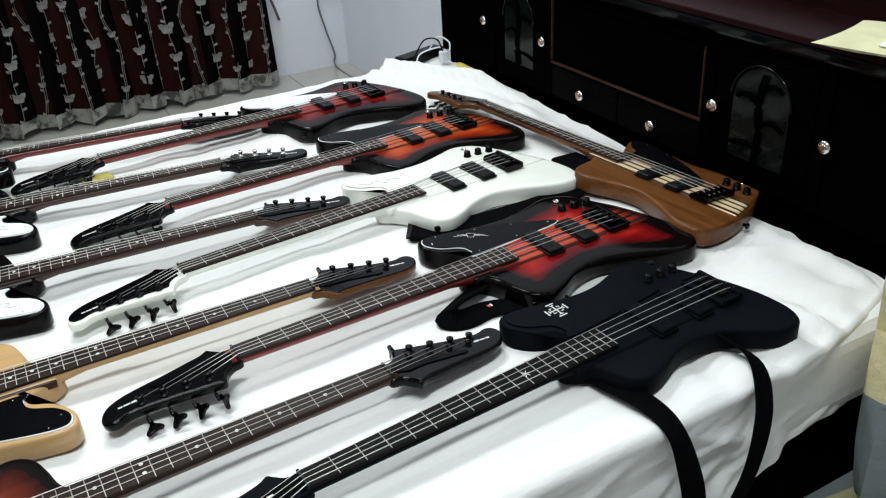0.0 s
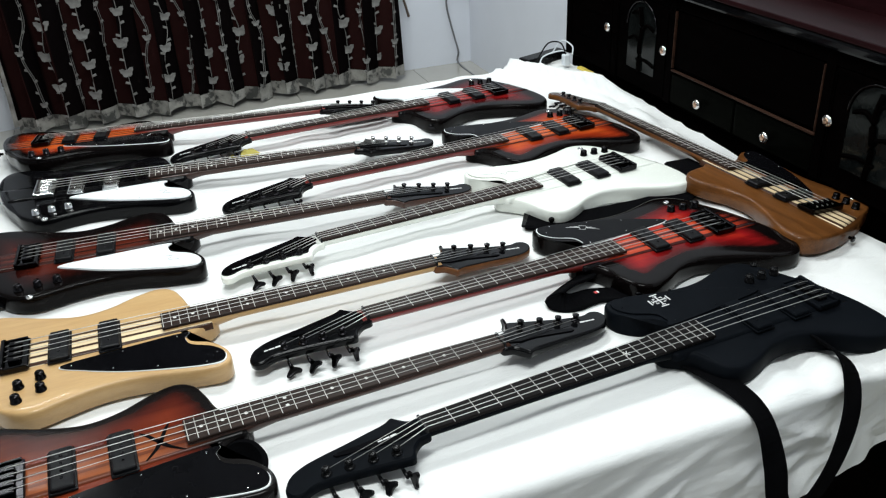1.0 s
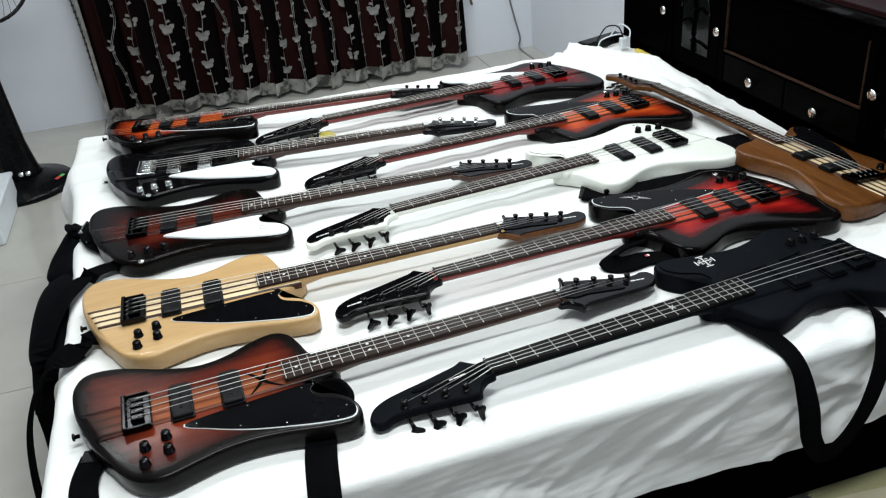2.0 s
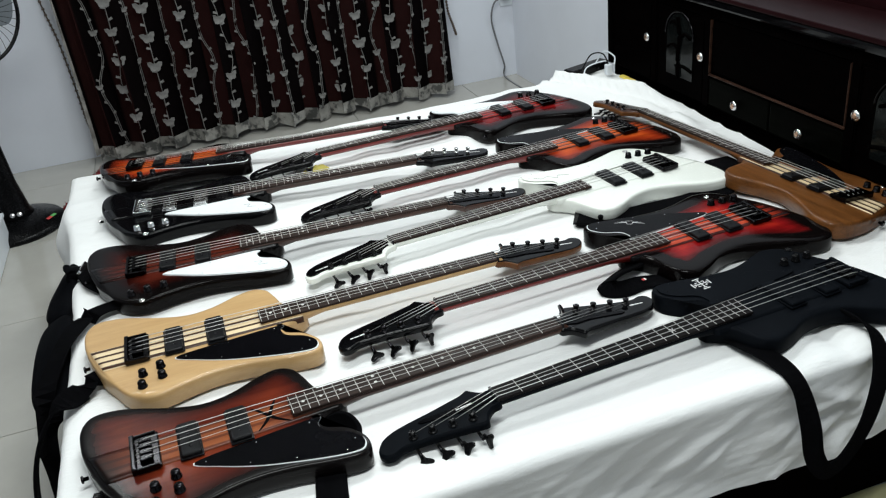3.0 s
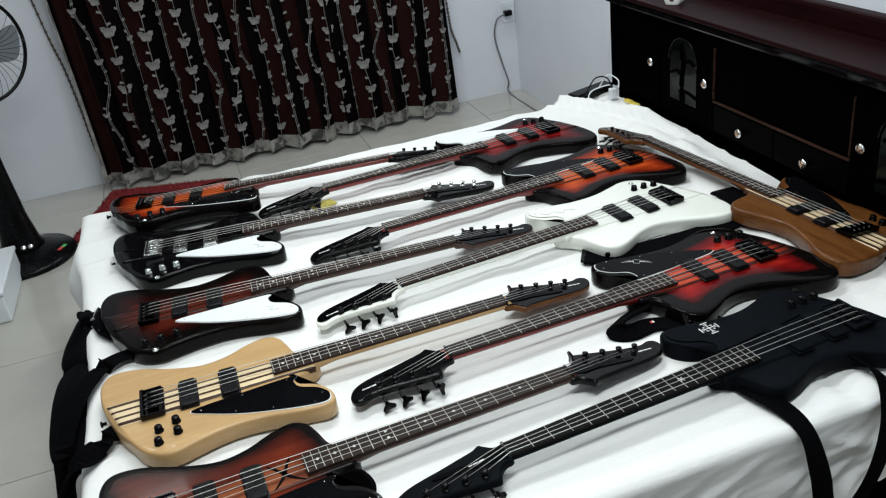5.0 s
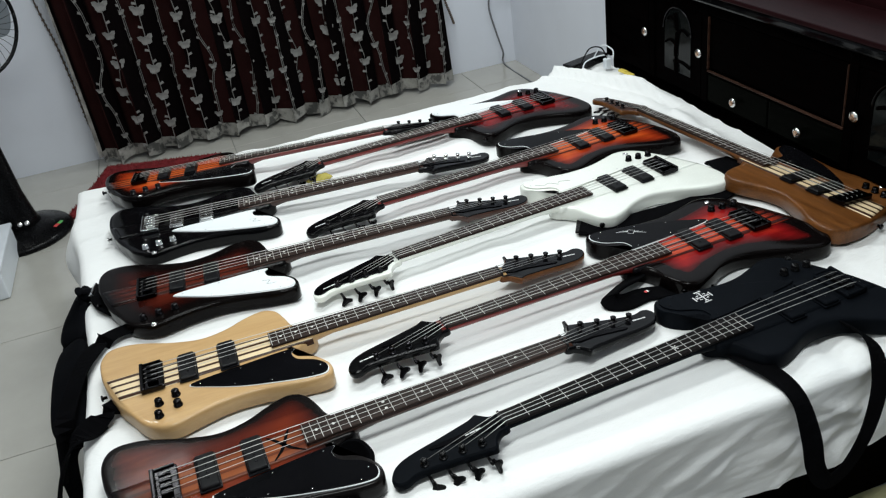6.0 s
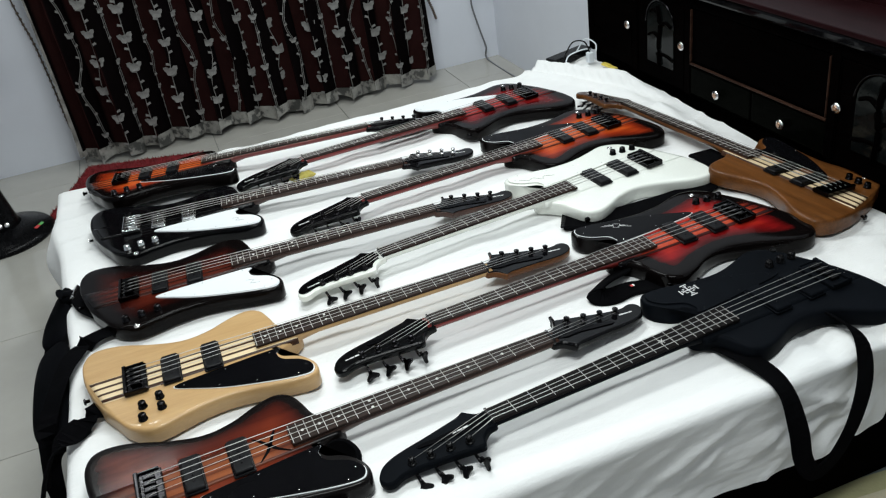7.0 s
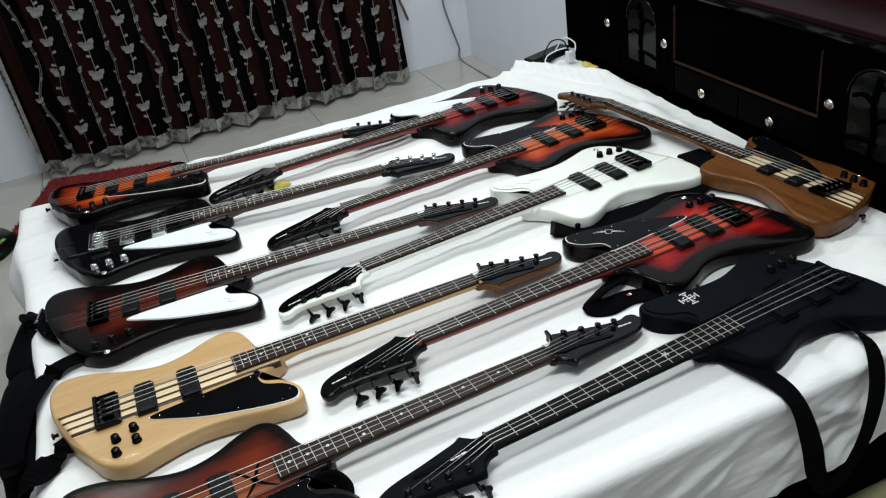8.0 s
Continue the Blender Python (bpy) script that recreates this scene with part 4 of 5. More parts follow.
for s in (1, -1):
    for k in range(3):
        part("emblem_wing", box((0.009, -0.0005, T + 0.0042), (0.040 - 0.009 * k, 0.0005, T + 0.0046)), SILVER_INK, R4, "silver winged emblem", pose(-0.008, -0.128, 0, 0, 0, -34 + (180 if s < 0 else 0) + s * (6 - 9 * k)))
    part("emblem_bar", box((-0.0005, -0.009, T + 0.0042), (0.0005, 0.009, T + 0.0046)), SILVER_INK, R4, "silver winged emblem", pose(-0.008, -0.128, 0, 0, 0, -34) @ pose(s * 0.008, 0, 0, 0, 0, s * 12))
    part("emblem_bar", box((-0.008, -0.0005, T + 0.0042), (0.008, 0.0005, T + 0.0046)), SILVER_INK, R4, "silver winged emblem", pose(-0.008, -0.128, 0, 0, 0, -34) @ pose(0, s * 0.009, 0))
part("scribble", tube(spline([(-0.03, -0.10, T + 0.0045), (0.0, -0.115, T + 0.0045), (0.01, -0.10, T + 0.0045), (0.03, -0.125, T + 0.0045), (0.05, -0.12, T + 0.0045), (0.07, -0.14, T + 0.0045)], 5), 0.0005, 4, "scribble"), CABLE_GREY, R3, "pen scribble")
for g in (L2, L3):
    part("scribble", tube(spline([(0.02, -0.115, T + 0.0045), (0.04, -0.12, T + 0.0045), (0.03, -0.135, T + 0.0045), (0.055, -0.14, T + 0.0045)], 5), 0.0004, 4, "scribble"), CABLE_GREY, g, "pen scribble")


# ---- straps ----
def quilted(points, sides, width, thick, name="pad"):
    """A stuffed pad along a strap: oval in section, drawn in at both ends."""
    pts, sd = spline(points, 8), spline(sides, 8)
    verts, faces, n = [], [], 14
    for i, (p, s) in enumerate(zip(pts, sd)):
        d = (pts[min(i + 1, len(pts) - 1)] - pts[max(i - 1, 0)]).normalized()
        s = (s - d * s.dot(d)).normalized()
        up = s.cross(d)
        q = abs(2 * i / (len(pts) - 1) - 1)
        f = max(0.45, (1 - q ** 5) ** 0.5)
        for k in range(n):
            a = 2 * math.pi * k / n
            ca, sa = math.cos(a), math.sin(a)
            verts.append(p + s * (width / 2 * f * math.copysign(abs(ca) ** 0.6, ca)) + up * (thick / 2 * f * math.copysign(abs(sa) ** 0.8, sa)))
    for i in range(len(pts) - 1):
        for k in range(n):
            j = (k + 1) % n
            faces.append((i * n + k, i * n + j, (i + 1) * n + j, (i + 1) * n + k))
    faces += [tuple(range(n))[::-1], tuple(range((len(pts) - 1) * n, len(pts) * n))]
    return mesh_of(name, verts, faces)


def strap(label, points, sides, width=0.05, thick=0.006, pad=None):
    points = [Vector(p) + Vector((0, 0, 0.011)) for p in points]
    base = Vector(points[0])
    s = thing("guitar_strap", Matrix.Translation(base), label, "strap", "straps of the basses")
    part("band", ribbon([Vector(p) - base for p in points], sides, width, thick), WEBBING, s)
    d = (Vector(points[1]) - base).normalized()
    tab = part("end_tab", box((-0.012, -width * 0.42, -0.003), (0.022, width * 0.42, 0.003), 0.002), BLACK_PLASTIC, s)
    tab.matrix_basis = Matrix.Translation((0, 0, 0.002)) @ d.to_track_quat("X", "Z").to_matrix().to_4x4()
    if isinstance(pad, tuple):
        for i, j in pad:
            local = [Vector(p) - base for p in points[i:j]]
            part("shoulder_pad", quilted(local, sides[i:j], width * 1.95, 0.045), PADDING, s)
            part("pad_seam", ribbon(local, sides[i:j], width * 1.70, 0.006, "seam"), WEBBING, s)
        ring = box((-0.006, -width * 0.62, -0.006), (0.006, width * 0.62, 0.006), 0.003)
        at = Vector(points[2]) - base
        rg = part("slide_buckle", ring, CHROME, s, "dull metal slide buckle")
        rg.matrix_basis = Matrix.Translation(at + Vector((0, 0, 0.004))) @ (Vector(points[3]) - Vector(points[2])).normalized().to_track_quat("X", "Z").to_matrix().to_4x4()
    return s


YS, XS = (0, 1, 0), (1, 0, 0)
strap("black padded strap hanging off the foot of the bed", [(-1.02, 0.16, 0.512), (-1.075, 0.235, 0.520), (-1.105, 0.325, 0.524), (-1.145, 0.335, 0.492), (-1.168, 0.27, 0.462), (-1.174, 0.18, 0.458), (-1.177, 0.06, 0.468), (-1.178, -0.04, 0.468), (-1.178, -0.14, 0.452), (-1.180, -0.20, 0.42), (-1.208, -0.21, 0.36), (-1.21, -0.245, 0.29), (-1.215, -0.27, 0.16)],
      [(0.8, 0.6, 0.0), (0.9, 0.4, 0.0), (0.9, 0.0, 0.3), (0.6, -0.5, 0.6), (0.9, -0.1, 0.4), (0.9, 0, 0.4), (0.9, 0, 0.4), (0.9, 0, 0.4), (0.9, 0.05, 0.35), (0.7, 0.2, 0.4), (0.6, 0.6, 0.2), (0.4, 0.9, 0), (0.4, 0.9, 0)], 0.05, 0.006, ((2, 6), (5, 10)))
strap("black strap looped under the natural bass", [(-0.90, 0.05, 0.514), (-1.0, 0.075, 0.518), (-1.07, 0.055, 0.520), (-1.118, -0.02, 0.522), (-1.150, -0.13, 0.516), (-1.19, -0.22, 0.46), (-1.21, -0.28, 0.37)],
      [(0, 1, 0), (0.15, 1, 0), (0.6, 0.8, 0), (0.9, 0.4, 0), (0.8, 0.3, 0.3), (0.3, 0.7, 0.5), (0.1, 0.9, 0.3)])
strap("black strap trailing from the natural bass over the foot edge", [(-0.93, -0.225, 0.516), (-1.03, -0.240, 0.521), (-1.085, -0.30, 0.523), (-1.145, -0.36, 0.520), (-1.19, -0.42, 0.45), (-1.21, -0.46, 0.33), (-1.215, -0.48, 0.18)],
      [(0.1, 1, 0), (0.4, 0.9, 0), (0.6, 0.7, 0), (0.4, 0.9, 0.1), (0.1, 1, 0.1), (0, 1, 0), (0, 1, 0)])
strap("black strap hanging over the near corner of the bed", [(-1.035, -0.655, 0.508), (-1.05, -0.73, 0.508), (-1.04, -0.82, 0.507), (-1.02, -0.895, 0.496), (-1.0, -0.938, 0.43), (-0.975, -0.958, 0.32), (-0.96, -0.965, 0.20)],
      [(1, 0.2, 0), (1, 0.0, 0), (1, 0.2, 0), (1, 0.1, 0), (1, 0, 0.2), (1, 0, 0.2), (1, 0, 0.1)], 0.05)
strap("black webbing strap hanging down the bed side", [(-0.625, -0.74, 0.507), (-0.64, -0.82, 0.511), (-0.65, -0.895, 0.496), (-0.658, -0.938, 0.44), (-0.668, -0.955, 0.33), (-0.68, -0.962, 0.20)], [XS] * 6, 0.058)
strap("crumpled black strap loop by the pickguard horn", [(-0.63, -0.655, 0.512), (-0.60, -0.650, 0.526), (-0.575, -0.660, 0.530), (-0.562, -0.682, 0.518), (-0.57, -0.70, 0.508)], [(0.3, 0.2, 1), (0.2, 0.5, 1), (0.3, 0.3, 1), (0.6, 0, 1), (1, 0, 0.4)], 0.03, 0.012)
strap("wide black strap looping down the bed side", [(0.225, -0.665, 0.507), (0.252, -0.75, 0.512), (0.276, -0.84, 0.514), (0.286, -0.905, 0.492), (0.288, -0.948, 0.42), (0.292, -0.965, 0.35), (0.322, -0.970, 0.305), (0.375, -0.965, 0.325), (0.434, -0.948, 0.39), (0.480, -0.915, 0.47), (0.500, -0.86, 0.528), (0.495, -0.76, 0.526)],
      [(1, 0.2, 0), (1, 0.3, 0), (1, 0.3, 0.1), (1, 0.2, 0), (0.95, -0.3, 0), (0.95, -0.2, 0.3), (0.3, 0, 1), (-0.5, 0, 0.8), (-0.9, 0, 0.4), (-0.85, 0.2, 0.5), (-0.7, 0.3, 0.6), (-0.7, 0.3, 0.6)], 0.041)
tangle = strap("crumpled black strap end between two basses", [(0.363, -0.474, 0.504), (0.279, -0.463, 0.506), (0.212, -0.444, 0.508), (0.147, -0.453, 0.512), (0.117, -0.436, 0.522), (0.158, -0.412, 0.526), (0.214, -0.387, 0.522), (0.265, -0.347, 0.512), (0.317, -0.316, 0.507)],
      [(0.1, 1, 0), (0.1, 1, 0), (0.1, 1, 0.1), (0.3, 0.9, 0.3), (0.9, -0.1, 0.6), (0.5, -0.7, 0.6), (0.5, -0.8, 0.4), (0.6, -0.8, 0.3), (0.6, -0.8, 0.2)], 0.050, 0.009)
part("tag", box((-0.005, -0.004, 0.0), (0.001, 0.004, 0.001)), RED_INK, tangle, "small red and white woven tag", pose(-0.151, 0.028, 0.013, 0, 0, 8))
part("tag", box((0.0015, -0.004, 0.0), (0.005, 0.004, 0.001)), PAPER, tangle, "small red and white woven tag", pose(-0.151, 0.028, 0.013, 0, 0, 8))
strap("black strap folded beneath the white bass", [(0.235, -0.055, 0.507), (0.31, -0.10, 0.508), (0.44, -0.125, 0.512), (0.60, -0.115, 0.512), (0.72, -0.06, 0.512), (0.775, 0.02, 0.52), (0.785, 0.09, 0.512)], [(0.2, 1, 0), (0.2, 1, 0), (0, 1, 0.1), (-0.2, 1, 0), (-0.5, 0.8, 0), (-1, 0.4, 0), (-1, 0, 0)], 0.085, 0.012)


# ---- curtain ----
CX0, CX1, CZ0, CZ1 = -1.235, 0.785, 0.10, 2.66


def drape(u, z):
    """A point of the hanging cloth: u runs across, from 0 to 1."""
    k = 0.75 + 0.35 * max(0.0, 1.0 - z / 1.2)
    ph = 2 * math.pi * u * 13 + 0.7 * math.sin(9 * u + 1.3 * z)
    x = CX0 + (CX1 - CX0) * u + 0.018 * math.sin(2 * ph + 0.6) * k
    x -= (1 - u) * 0.02 * max(0.0, z - 0.15)
    return Vector((x, 2.70 + 0.042 * k * math.sin(ph) + 0.018 * math.sin(2 * math.pi * u * 5 + z), z))


def cloth(u0, u1, z0, z1, nu, nz, push=0.0, name="cloth", wave=0.0):
    verts, faces, across = [], [], []
    for i in range(nu + 1):
        for j in range(nz + 1):
            u = u0 + (u1 - u0) * i / nu
            p = drape(u, z0 + (z1 - z0) * j / nz + (wave * noise.noise((u * 30, 0, 0)) if j == 0 else 0))
            verts.append((p.x, p.y - push, p.z))
            across.append(u * 13 + 0.25)
    for i in range(nu):
        for j in range(nz):
            faces.append((i * (nz + 1) + j, (i + 1) * (nz + 1) + j, (i + 1) * (nz + 1) + j + 1, i * (nz + 1) + j + 1))
    me = mesh_of(name, verts, faces)
    me.attributes.new("across", "FLOAT", "POINT").data.foreach_set("value", across)
    return me


cur = thing("curtain", pose(0, 0, 0), "pleated maroon and black curtain with silver vine embroidery", "curtain")
part("cloth", cloth(0, 1, CZ0, CZ1, 420, 16), BROCADE, cur)
part("hem", cloth(0, 1, CZ0 - 0.035, CZ0 + 0.03, 330, 3, 0.006, "hem", 0.04), HEM_LACE, cur, "grey organza hem")
part("lining_edge", cloth(-0.004, 0.0, CZ0, CZ1, 6, 14, 0.0, "lining_edge"), ORGANZA, cur, "pale lining edge")
part("rod", tube([(CX0 - 0.15, 2.74, CZ1 + 0.01), (CX1 + 0.15, 2.74, CZ1 + 0.01)], 0.016, 12, "rod"), BLACK_METAL, cur)


def motif_mesh():
    """A butterfly-like leaf pair."""
    half = [(0, 0.020), (0.010, 0.019), (0.022, 0.029), (0.044, 0.027), (0.041, 0.006), (0.032, -0.004), (0.027, -0.024), (0.012, -0.030), (0, -0.026)]
    pts = [(x, 0.004 * abs(x) / 0.04 - 0.002, z) for x, z in half] + [(-x, 0.004 * abs(x) / 0.04 - 0.002, z) for x, z in half[-2:0:-1]]
    back = [(x, y + 0.002, z) for x, y, z in pts]
    n = len(pts)
    return mesh_of("leaf_motif", pts + back, [tuple(range(n)), tuple(range(n, 2 * n))[::-1]] + [(i, n + i, n + (i + 1) % n, (i + 1) % n) for i in range(n)], False)


M_MOTIF = motif_mesh()
rng = random.Random(4)
for k in range(1, 22):
    u = (k + 0.5) / 22
    flowery = k % 2 == 0
    line = []
    z = CZ0 + 0.03
    ph = 0.35 * k + rng.uniform(-0.3, 0.3)
    while z < 1.75:
        p = drape(u + 0.0055 * math.sin(z * (9 if flowery else 11) + ph) + 0.002 * math.sin(z * 23 + ph), z)
        line.append((p.x, p.y - 0.012, z))
        z += 0.03
    vine = part("vine", tube(line, 0.0022, 4, "vine"), EMBROIDERY, cur)
    if not flowery:
        part("vine", tube([(p[0] + 0.008, p[1], p[2]) for p in line], 0.0018, 4, "vine"), EMBROIDERY, cur)
    verts, faces = [], []
    for i, p in enumerate(line):
        if i % 2 == 0:
            s = 1 if (i // 2) % 2 else -1
            n = len(verts)
            L = 0.023 if flowery else 0.016
            verts += [(p[0], p[1] - 0.003, p[2] - 0.004), (p[0] + s * L, p[1] - 0.004, p[2] + 0.004), (p[0] + s * L * 0.8, p[1] - 0.004, p[2] + 0.016), (p[0], p[1] - 0.003, p[2] + 0.008)]
            faces.append((n, n + 1, n + 2, n + 3))
    tagged(part("sprig_embroidery", mesh_of("sprig_embroidery", verts, faces, False), EMBROIDERY, vine), kind="stuff")
    step = 5 if flowery else 9
    for i in range(2 + (k // 2 * 3) % step, len(line), step):
        p = line[i]
        sc = (0.8 if flowery else 0.5) * rng.uniform(0.85, 1.1)
        part("leaf_motif", M_MOTIF, EMBROIDERY, cur, "", pose(p[0], p[1] - 0.006, p[2], 0, rng.uniform(-7, 7), rng.uniform(-12, 12)) @ Matrix.Diagonal((sc, 1, sc, 1)))


def cord(label, pts):
    base = Vector(pts[0])
    t = thing("curtain_tieback", Matrix.Translation(base), label, "tieback")
    line = spline([Vector(p) - base for p in pts], 12)
    part("cord", tube(line, 0.004, 5, "cord"), BEAD, t)
    bead = lathe([(0.002, -0.007), (0.008, -0.003), (0.008, 0.003), (0.002, 0.007)], 8, "bead")
    for i in range(0, len(line), 2):
        part("bead", bead, BEAD, t, "", Matrix.Translation(line[i]))
    part("hook", lathe([(0.004, -0.01), (0.014, -0.006), (0.014, 0.006), (0.004, 0.01)], 10, "hook"), BRASS, t)


cord("beaded brown tieback cord hanging on the wall", [(-1.325, 2.845, 1.10), (-1.30, 2.845, 0.86), (-1.275, 2.835, 0.70), (-1.262, 2.83, 0.50), (-1.255, 2.825, 0.30), (-1.245, 2.82, 0.22)])
cord("beaded brown tieback cord hanging on the wall", [(0.835, 2.845, 0.80), (0.845, 2.845, 0.62), (0.85, 2.835, 0.50), (0.87, 2.83, 0.42), (0.885, 2.83, 0.36)])


# ---- plug and cable on the far wall ----
sock = thing("wall_socket", pose(1.225, Y1, 0.53), "white wall socket with a dark plug", "socket")
part("plate", box((-0.04, -0.010, -0.06), (0.04, 0.0, 0.06), 0.003), WHITE_PLASTIC, sock)
plug = part("plug", box((-0.035, -0.045, -0.018), (0.012, -0.0105, 0.014), 0.006), BLACK_PLASTIC, sock, "dark grey plug")
solid("power_cable", tube(spline([(1.195, Y1 - 0.03, 0.525), (1.14, Y1 - 0.03, 0.50), (1.12, Y1 - 0.02, 0.40), (1.15, Y1 - 0.02, 0.25), (1.18, Y1 - 0.03, 0.12), (1.175, Y1 - 0.06, FLOOR + 0.006), (1.17, 2.3, FLOOR + 0.006)], 8), 0.0055, 6), CABLE_GREY, "grey power cable hanging from the wall plug", "cable")

# ---- standing fan ----
FX, FY = -1.60, 2.04
fan = thing("pedestal_fan", pose(FX, FY, FLOOR), "tall black pedestal fan with smoky blades", "fan")
part("base", lathe([(0.222, 0.0), (0.227, 0.012), (0.212, 0.03), (0.14, 0.05), (0.10, 0.07)], 36), BLACK_PLASTIC, fan)
part("column", lathe([(0.105, 0.055), (0.085, 0.10), (0.065, 0.22), (0.050, 0.45), (0.040, 0.70), (0.034, 0.86)], 20), BLACK_PLASTIC, fan)
for a in (0, 1):
    part("foot_switch", lathe([(0.012, 0), (0.012, 0.006), (0.009, 0.008)], 12), CHROME, fan, "small chrome foot switch", pose(0.02 + 0.03 * a, -0.085, 0.095, 60, 0, 10))
part("sticker", box((-0.008, -0.03, 0), (0.008, 0.0, 0.001)), RED_INK, fan, "red and green sticker", pose(0.17, -0.06, 0.0455, 0, 11, -30))
part("sticker", box((-0.008, 0.002, 0), (0.008, 0.03, 0.001)), GREEN_INK, fan, "red and green sticker", pose(0.17, -0.06, 0.0455, 0, 11, -30))
FACE = pose(0.13, -0.10, 0.985, 90, 0, 40)
part("motor", lathe([(0.05, -0.16), (0.075, -0.14), (0.085, -0.06), (0.06, -0.03)], 24), BLACK_PLASTIC, fan, "", FACE)
part("arm", box((-0.03, -0.03, 0.84), (0.13, 0.03, 0.93), 0.015), BLACK_PLASTIC, fan, "", pose(0, 0, 0, 0, 0, -38))
part("hub", lathe([(0.045, -0.02), (0.045, 0.02), (0.03, 0.035), (0.0, 0.036)], 24), BLACK_PLASTIC, fan, "", FACE)
gd = part("guard", tube([(0.215 * math.cos(a), 0.215 * math.sin(a), 0.0) for a in [2 * math.pi * i / 48 for i in range(49)]], 0.008, 8), BLACK_PLASTIC, fan, "black wire guard", FACE)
part("badge", lathe([(0.045, 0.062), (0.045, 0.068), (0.03, 0.07)], 24), BLACK_PLASTIC, gd)
for i in range(36):
    a = 2 * math.pi * i / 36
    part("wire", tube(spline([(0.04 * math.cos(a), 0.04 * math.sin(a), 0.064), (0.13 * math.cos(a), 0.13 * math.sin(a), 0.055), (0.215 * math.cos(a), 0.215 * math.sin(a), 0.0)], 3), 0.0012, 4), BLACK_PLASTIC, gd)
for i in range(3):
    bl = [(p.x, p.y) for p in spline([(0.03, -0.02, 0), (0.09, -0.075, 0), (0.17, -0.085, 0), (0.198, -0.02, 0), (0.185, 0.06, 0), (0.11, 0.05, 0), (0.03, 0.02, 0)], 4, True)]
    part("blade", slab(bl, -0.002, 0.002, 0.001), BLADE, fan, "smoky translucent blade", FACE @ pose(0, 0, 0, 14, 0, 120 * i))

# ---- things on the floor ----
storage = thing("storage_box", pose(-1.85, 1.68, FLOOR), "low white plastic storage box on the tiles", "box")
part("tub", box((-0.25, -0.24, 0), (0.245, 0.22, 0.12), 0.012, 3), WHITE_PLASTIC, storage)
part("lid", box((-0.256, -0.246, 0.121), (0.251, 0.226, 0.14), 0.008, 2), WHITE_PLASTIC, storage)
crate = thing("laundry_basket", pose(-1.92, 2.25, FLOOR), "beige slotted plastic basket on the tiles", "basket")
part("shell", box((-0.2, -0.17, 0), (0.15, 0.17, 0.34), 0.03, 3), BEIGE_PLASTIC, crate)
for i in range(4):
    part("slot", box((0.1485, -0.13 + 0.07 * i, 0.08), (0.1535, -0.10 + 0.07 * i, 0.28), 0.002), BLACK_PLASTIC, crate)

rug = thing("bath_mat", pose(-1.02, 2.29, FLOOR, 0, 0, -19), "shaggy maroon mat on the tiled floor", "mat")
part("backing", box((-0.31, -0.30, 0), (0.31, 0.30, 0.012), 0.005), SHAG, rug)
rr = random.Random(8)
verts, faces = [], []
for i in range(11000):
    x, y = rr.uniform(-0.315, 0.315), rr.uniform(-0.305, 0.305)
    a, h, lean = rr.uniform(0, 6.3), rr.uniform(0.014, 0.024), rr.uniform(0.0, 0.012)
    dx, dy, n = 0.0028 * math.cos(a), 0.0028 * math.sin(a), len(verts)
    lx, ly = lean * math.cos(a * 3), lean * math.sin(a * 3)
    verts += [(x - dx, y - dy, 0.008), (x + dx, y + dy, 0.008), (x + lx, y + ly, h)]
    faces.append((n, n + 1, n + 2))
tagged(part("pile", mesh_of("pile", verts, faces, False), SHAG, rug), kind="stuff")


def cushion(name, size, puff, mat):
    nx, ny = 24, 24
    verts, faces = [], []
    for side in (1, -1):
        for i in range(nx + 1):
            for j in range(ny + 1):
                u, v = 2 * i / nx - 1, 2 * j / ny - 1
                h = puff * (max(0.0, (1 - u ** 4) * (1 - v ** 4))) ** 0.5
                w = 0.02 * noise.noise((u * 2.5, v * 2.5, side * 3.0)) * (1 - u * u) * (1 - v * v)
                verts.append((size[0] / 2 * u * (1 - 0.05 * (1 - v * v)), size[1] / 2 * v * (1 - 0.05 * (1 - u * u)), side * (h + w * 0.6)))
    n = (nx + 1) * (ny + 1)
    for s in range(2):
        for i in range(nx):
            for j in range(ny):
                a = s * n + i * (ny + 1) + j
                f = (a, a + ny + 1, a + ny + 2, a + 1)
                faces.append(f if s == 0 else f[::-1])
    return mesh_of(name, verts, faces)


solid("cushion", cushion("cushion", (0.50, 0.60), 0.085, PATCHWORK), PATCHWORK, "plump beige, yellow and slate patchwork cushion beside the bed", "cushion", pose(0.975, -0.955, 0.44, 82, -6, 4) @ pose(0, 0, 0, 0, 0, -17))
solid("floor_quilt", cushion("quilt", (0.9, 0.66), 0.018, PATCHWORK), PATCHWORK, "folded patchwork quilt lying on the floor", "quilt", pose(0.90, -1.10, FLOOR + 0.02, 0, 0, 8))

# ---- small things by the headboard ----
yc = thing("folded_cloth", pose(1.075, -0.69, HZ + 0.012), "folded pale yellow cloth with a white paper slip", "cloth")
part("fold", cushion("fold", (0.22, 0.36), 0.014, YELLOW_CLOTH), YELLOW_CLOTH, yc, "", pose(0, 0, 0.015, 0, 0, 12))
part("slip", box((-0.04, -0.075, 0.038), (0.05, 0.09, 0.040)), PAPER, yc, "white paper slip", pose(-0.045, -0.05, -0.006, 0, -8, 8))
part("print_bar", box((-0.02, 0.03, 0.0405), (0.0, 0.05, 0.041)), RED_INK, yc, "", pose(-0.045, -0.05, -0.006, 0, -8, 8))
roll = thing("tape_roll", pose(1.06, 0.80, HZ + 0.034), "small white roll of tape lying on the cabinet", "tape roll")
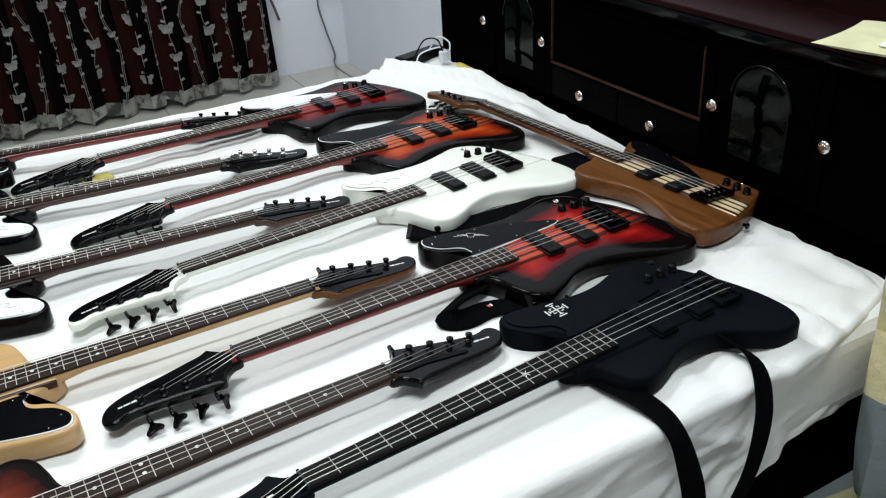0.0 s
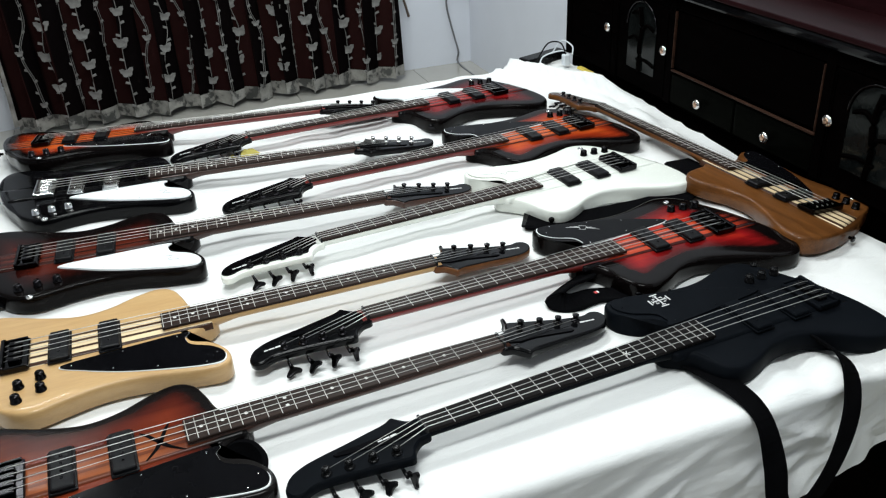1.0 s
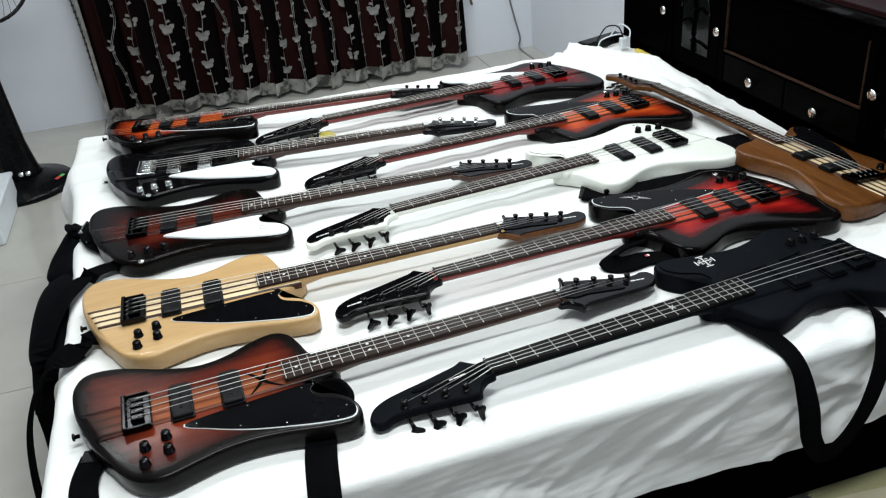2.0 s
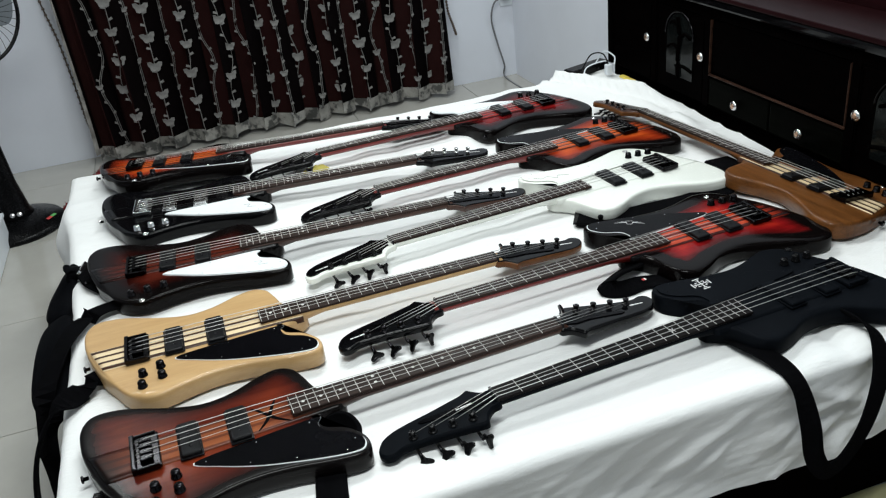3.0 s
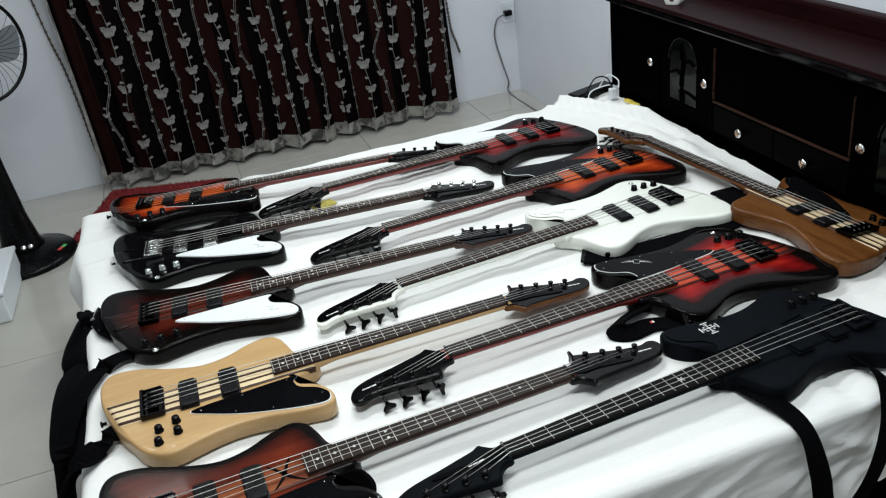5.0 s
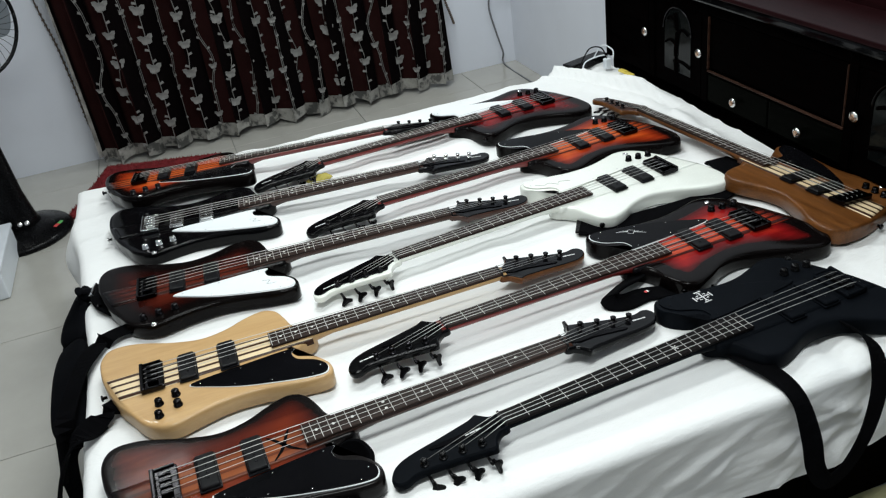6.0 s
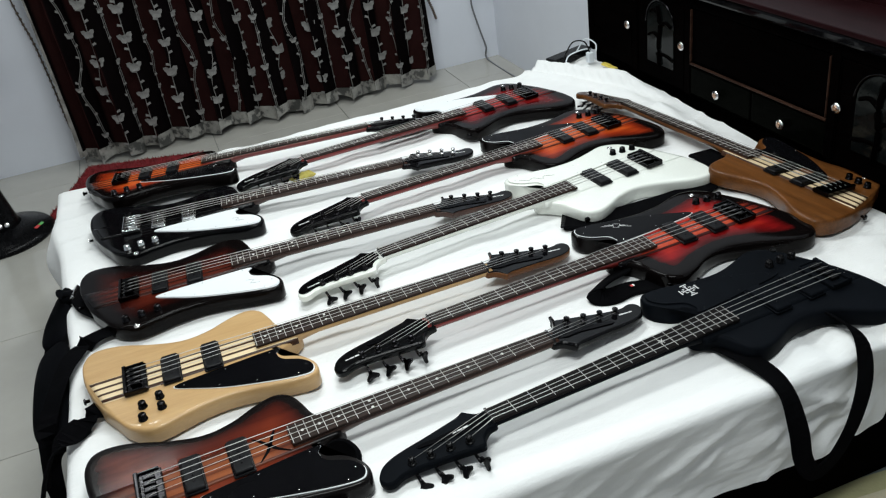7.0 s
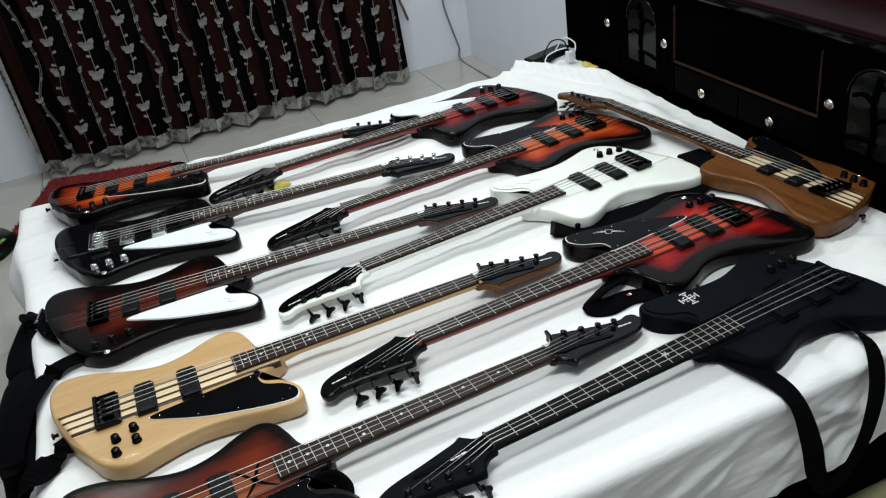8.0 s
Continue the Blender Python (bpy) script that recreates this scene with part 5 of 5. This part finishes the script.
part("roll", lathe([(0.012, -0.02), (0.030, -0.02), (0.033, -0.016), (0.033, 0.016), (0.030, 0.02), (0.012, 0.02)], 24), PAPER, roll, "", pose(0, 0, 0, 90, 0, -60))
part("core", lathe([(0.011, -0.021), (0.011, 0.021), (0.008, 0.0215)], 16), BRASS, roll, "copper-coloured core", pose(0, 0, 0, 90, 0, -60))

ad = thing("power_strip", pose(0.90, 1.14, BED + 0.004), "black power strip with tangled cables at the bed corner", "power strip")
part("case", box((-0.11, -0.03, 0.0), (0.10, 0.03, 0.034), 0.006, 2), BLACK_PLASTIC, ad, "", pose(0.01, 0.05, 0.004, 0, 0, 17))
part("adapter", box((-0.013, -0.013, 0.0), (0.013, 0.013, 0.042), 0.005, 2), WHITE_PLASTIC, ad, "white plug adapter", pose(0.035, -0.085, 0.022))
for i, pts in enumerate((((0.035, -0.085, 0.06), (0.03, -0.05, 0.10), (0.0, 0.0, 0.09), (-0.06, -0.03, 0.04)), ((0.06, -0.05, 0.04), (0.03, -0.07, 0.075), (-0.05, -0.06, 0.06), (-0.08, -0.09, 0.02)), ((0.02, 0.0, 0.05), (0.05, -0.02, 0.10), (0.075, -0.06, 0.085), (0.06, -0.09, 0.06)))):
    part("lead", tube(spline(pts, 8), 0.003, 5), WHITE_PLASTIC if i else BLACK_PLASTIC, ad)
for y in (0.93, 0.98):
    solid("yellow_scrap", box((-0.012, -0.018, 0), (0.012, 0.018, 0.010), 0.004), CONTACT_YELLOW, "small yellow plastic scrap on the sheet", "scrap", pose(0.965, y, BED + 0.022, 8, 5, 20))
solid("cloth_scrap", cushion("scrap", (0.085, 0.045), 0.011, SCRAP_CLOTH), SCRAP_CLOTH, "crumpled mustard cloth under a headstock", "cloth", pose(-0.36, 0.73, BED + 0.012, 0, 0, 20))

# ---- floor tiles ----
SIDE = 0.722
M_TILE = box((-SIDE / 2 + 0.0015, -SIDE / 2 + 0.0015, -0.005), (SIDE / 2 - 0.0015, SIDE / 2 - 0.0015, 0.0), 0.001, 1, "tile")
x = X1 - SIDE * 9 + SIDE / 2 + 0.35
while x < X1 + SIDE / 2:
    y = 1.09 - SIDE * 9 + SIDE / 2
    while y < Y1 + SIDE / 2:
        lo_x, hi_x, lo_y, hi_y = max(x - SIDE / 2, X0), min(x + SIDE / 2, X1), max(y - SIDE / 2, Y0), min(y + SIDE / 2, Y1)
        if hi_x - lo_x > 0.02 and hi_y - lo_y > 0.02:
            cut = hi_x - lo_x < SIDE - 0.01 or hi_y - lo_y < SIDE - 0.01
            me = box((lo_x - x + 0.0015, lo_y - y + 0.0015, -0.005), (hi_x - x - 0.0015, hi_y - y - 0.0015, 0.0), 0.001, 1, "tile") if cut else M_TILE
            part("tile", me, TILE, floor, "", pose(x, y, FLOOR))
        y += SIDE
    x += SIDE
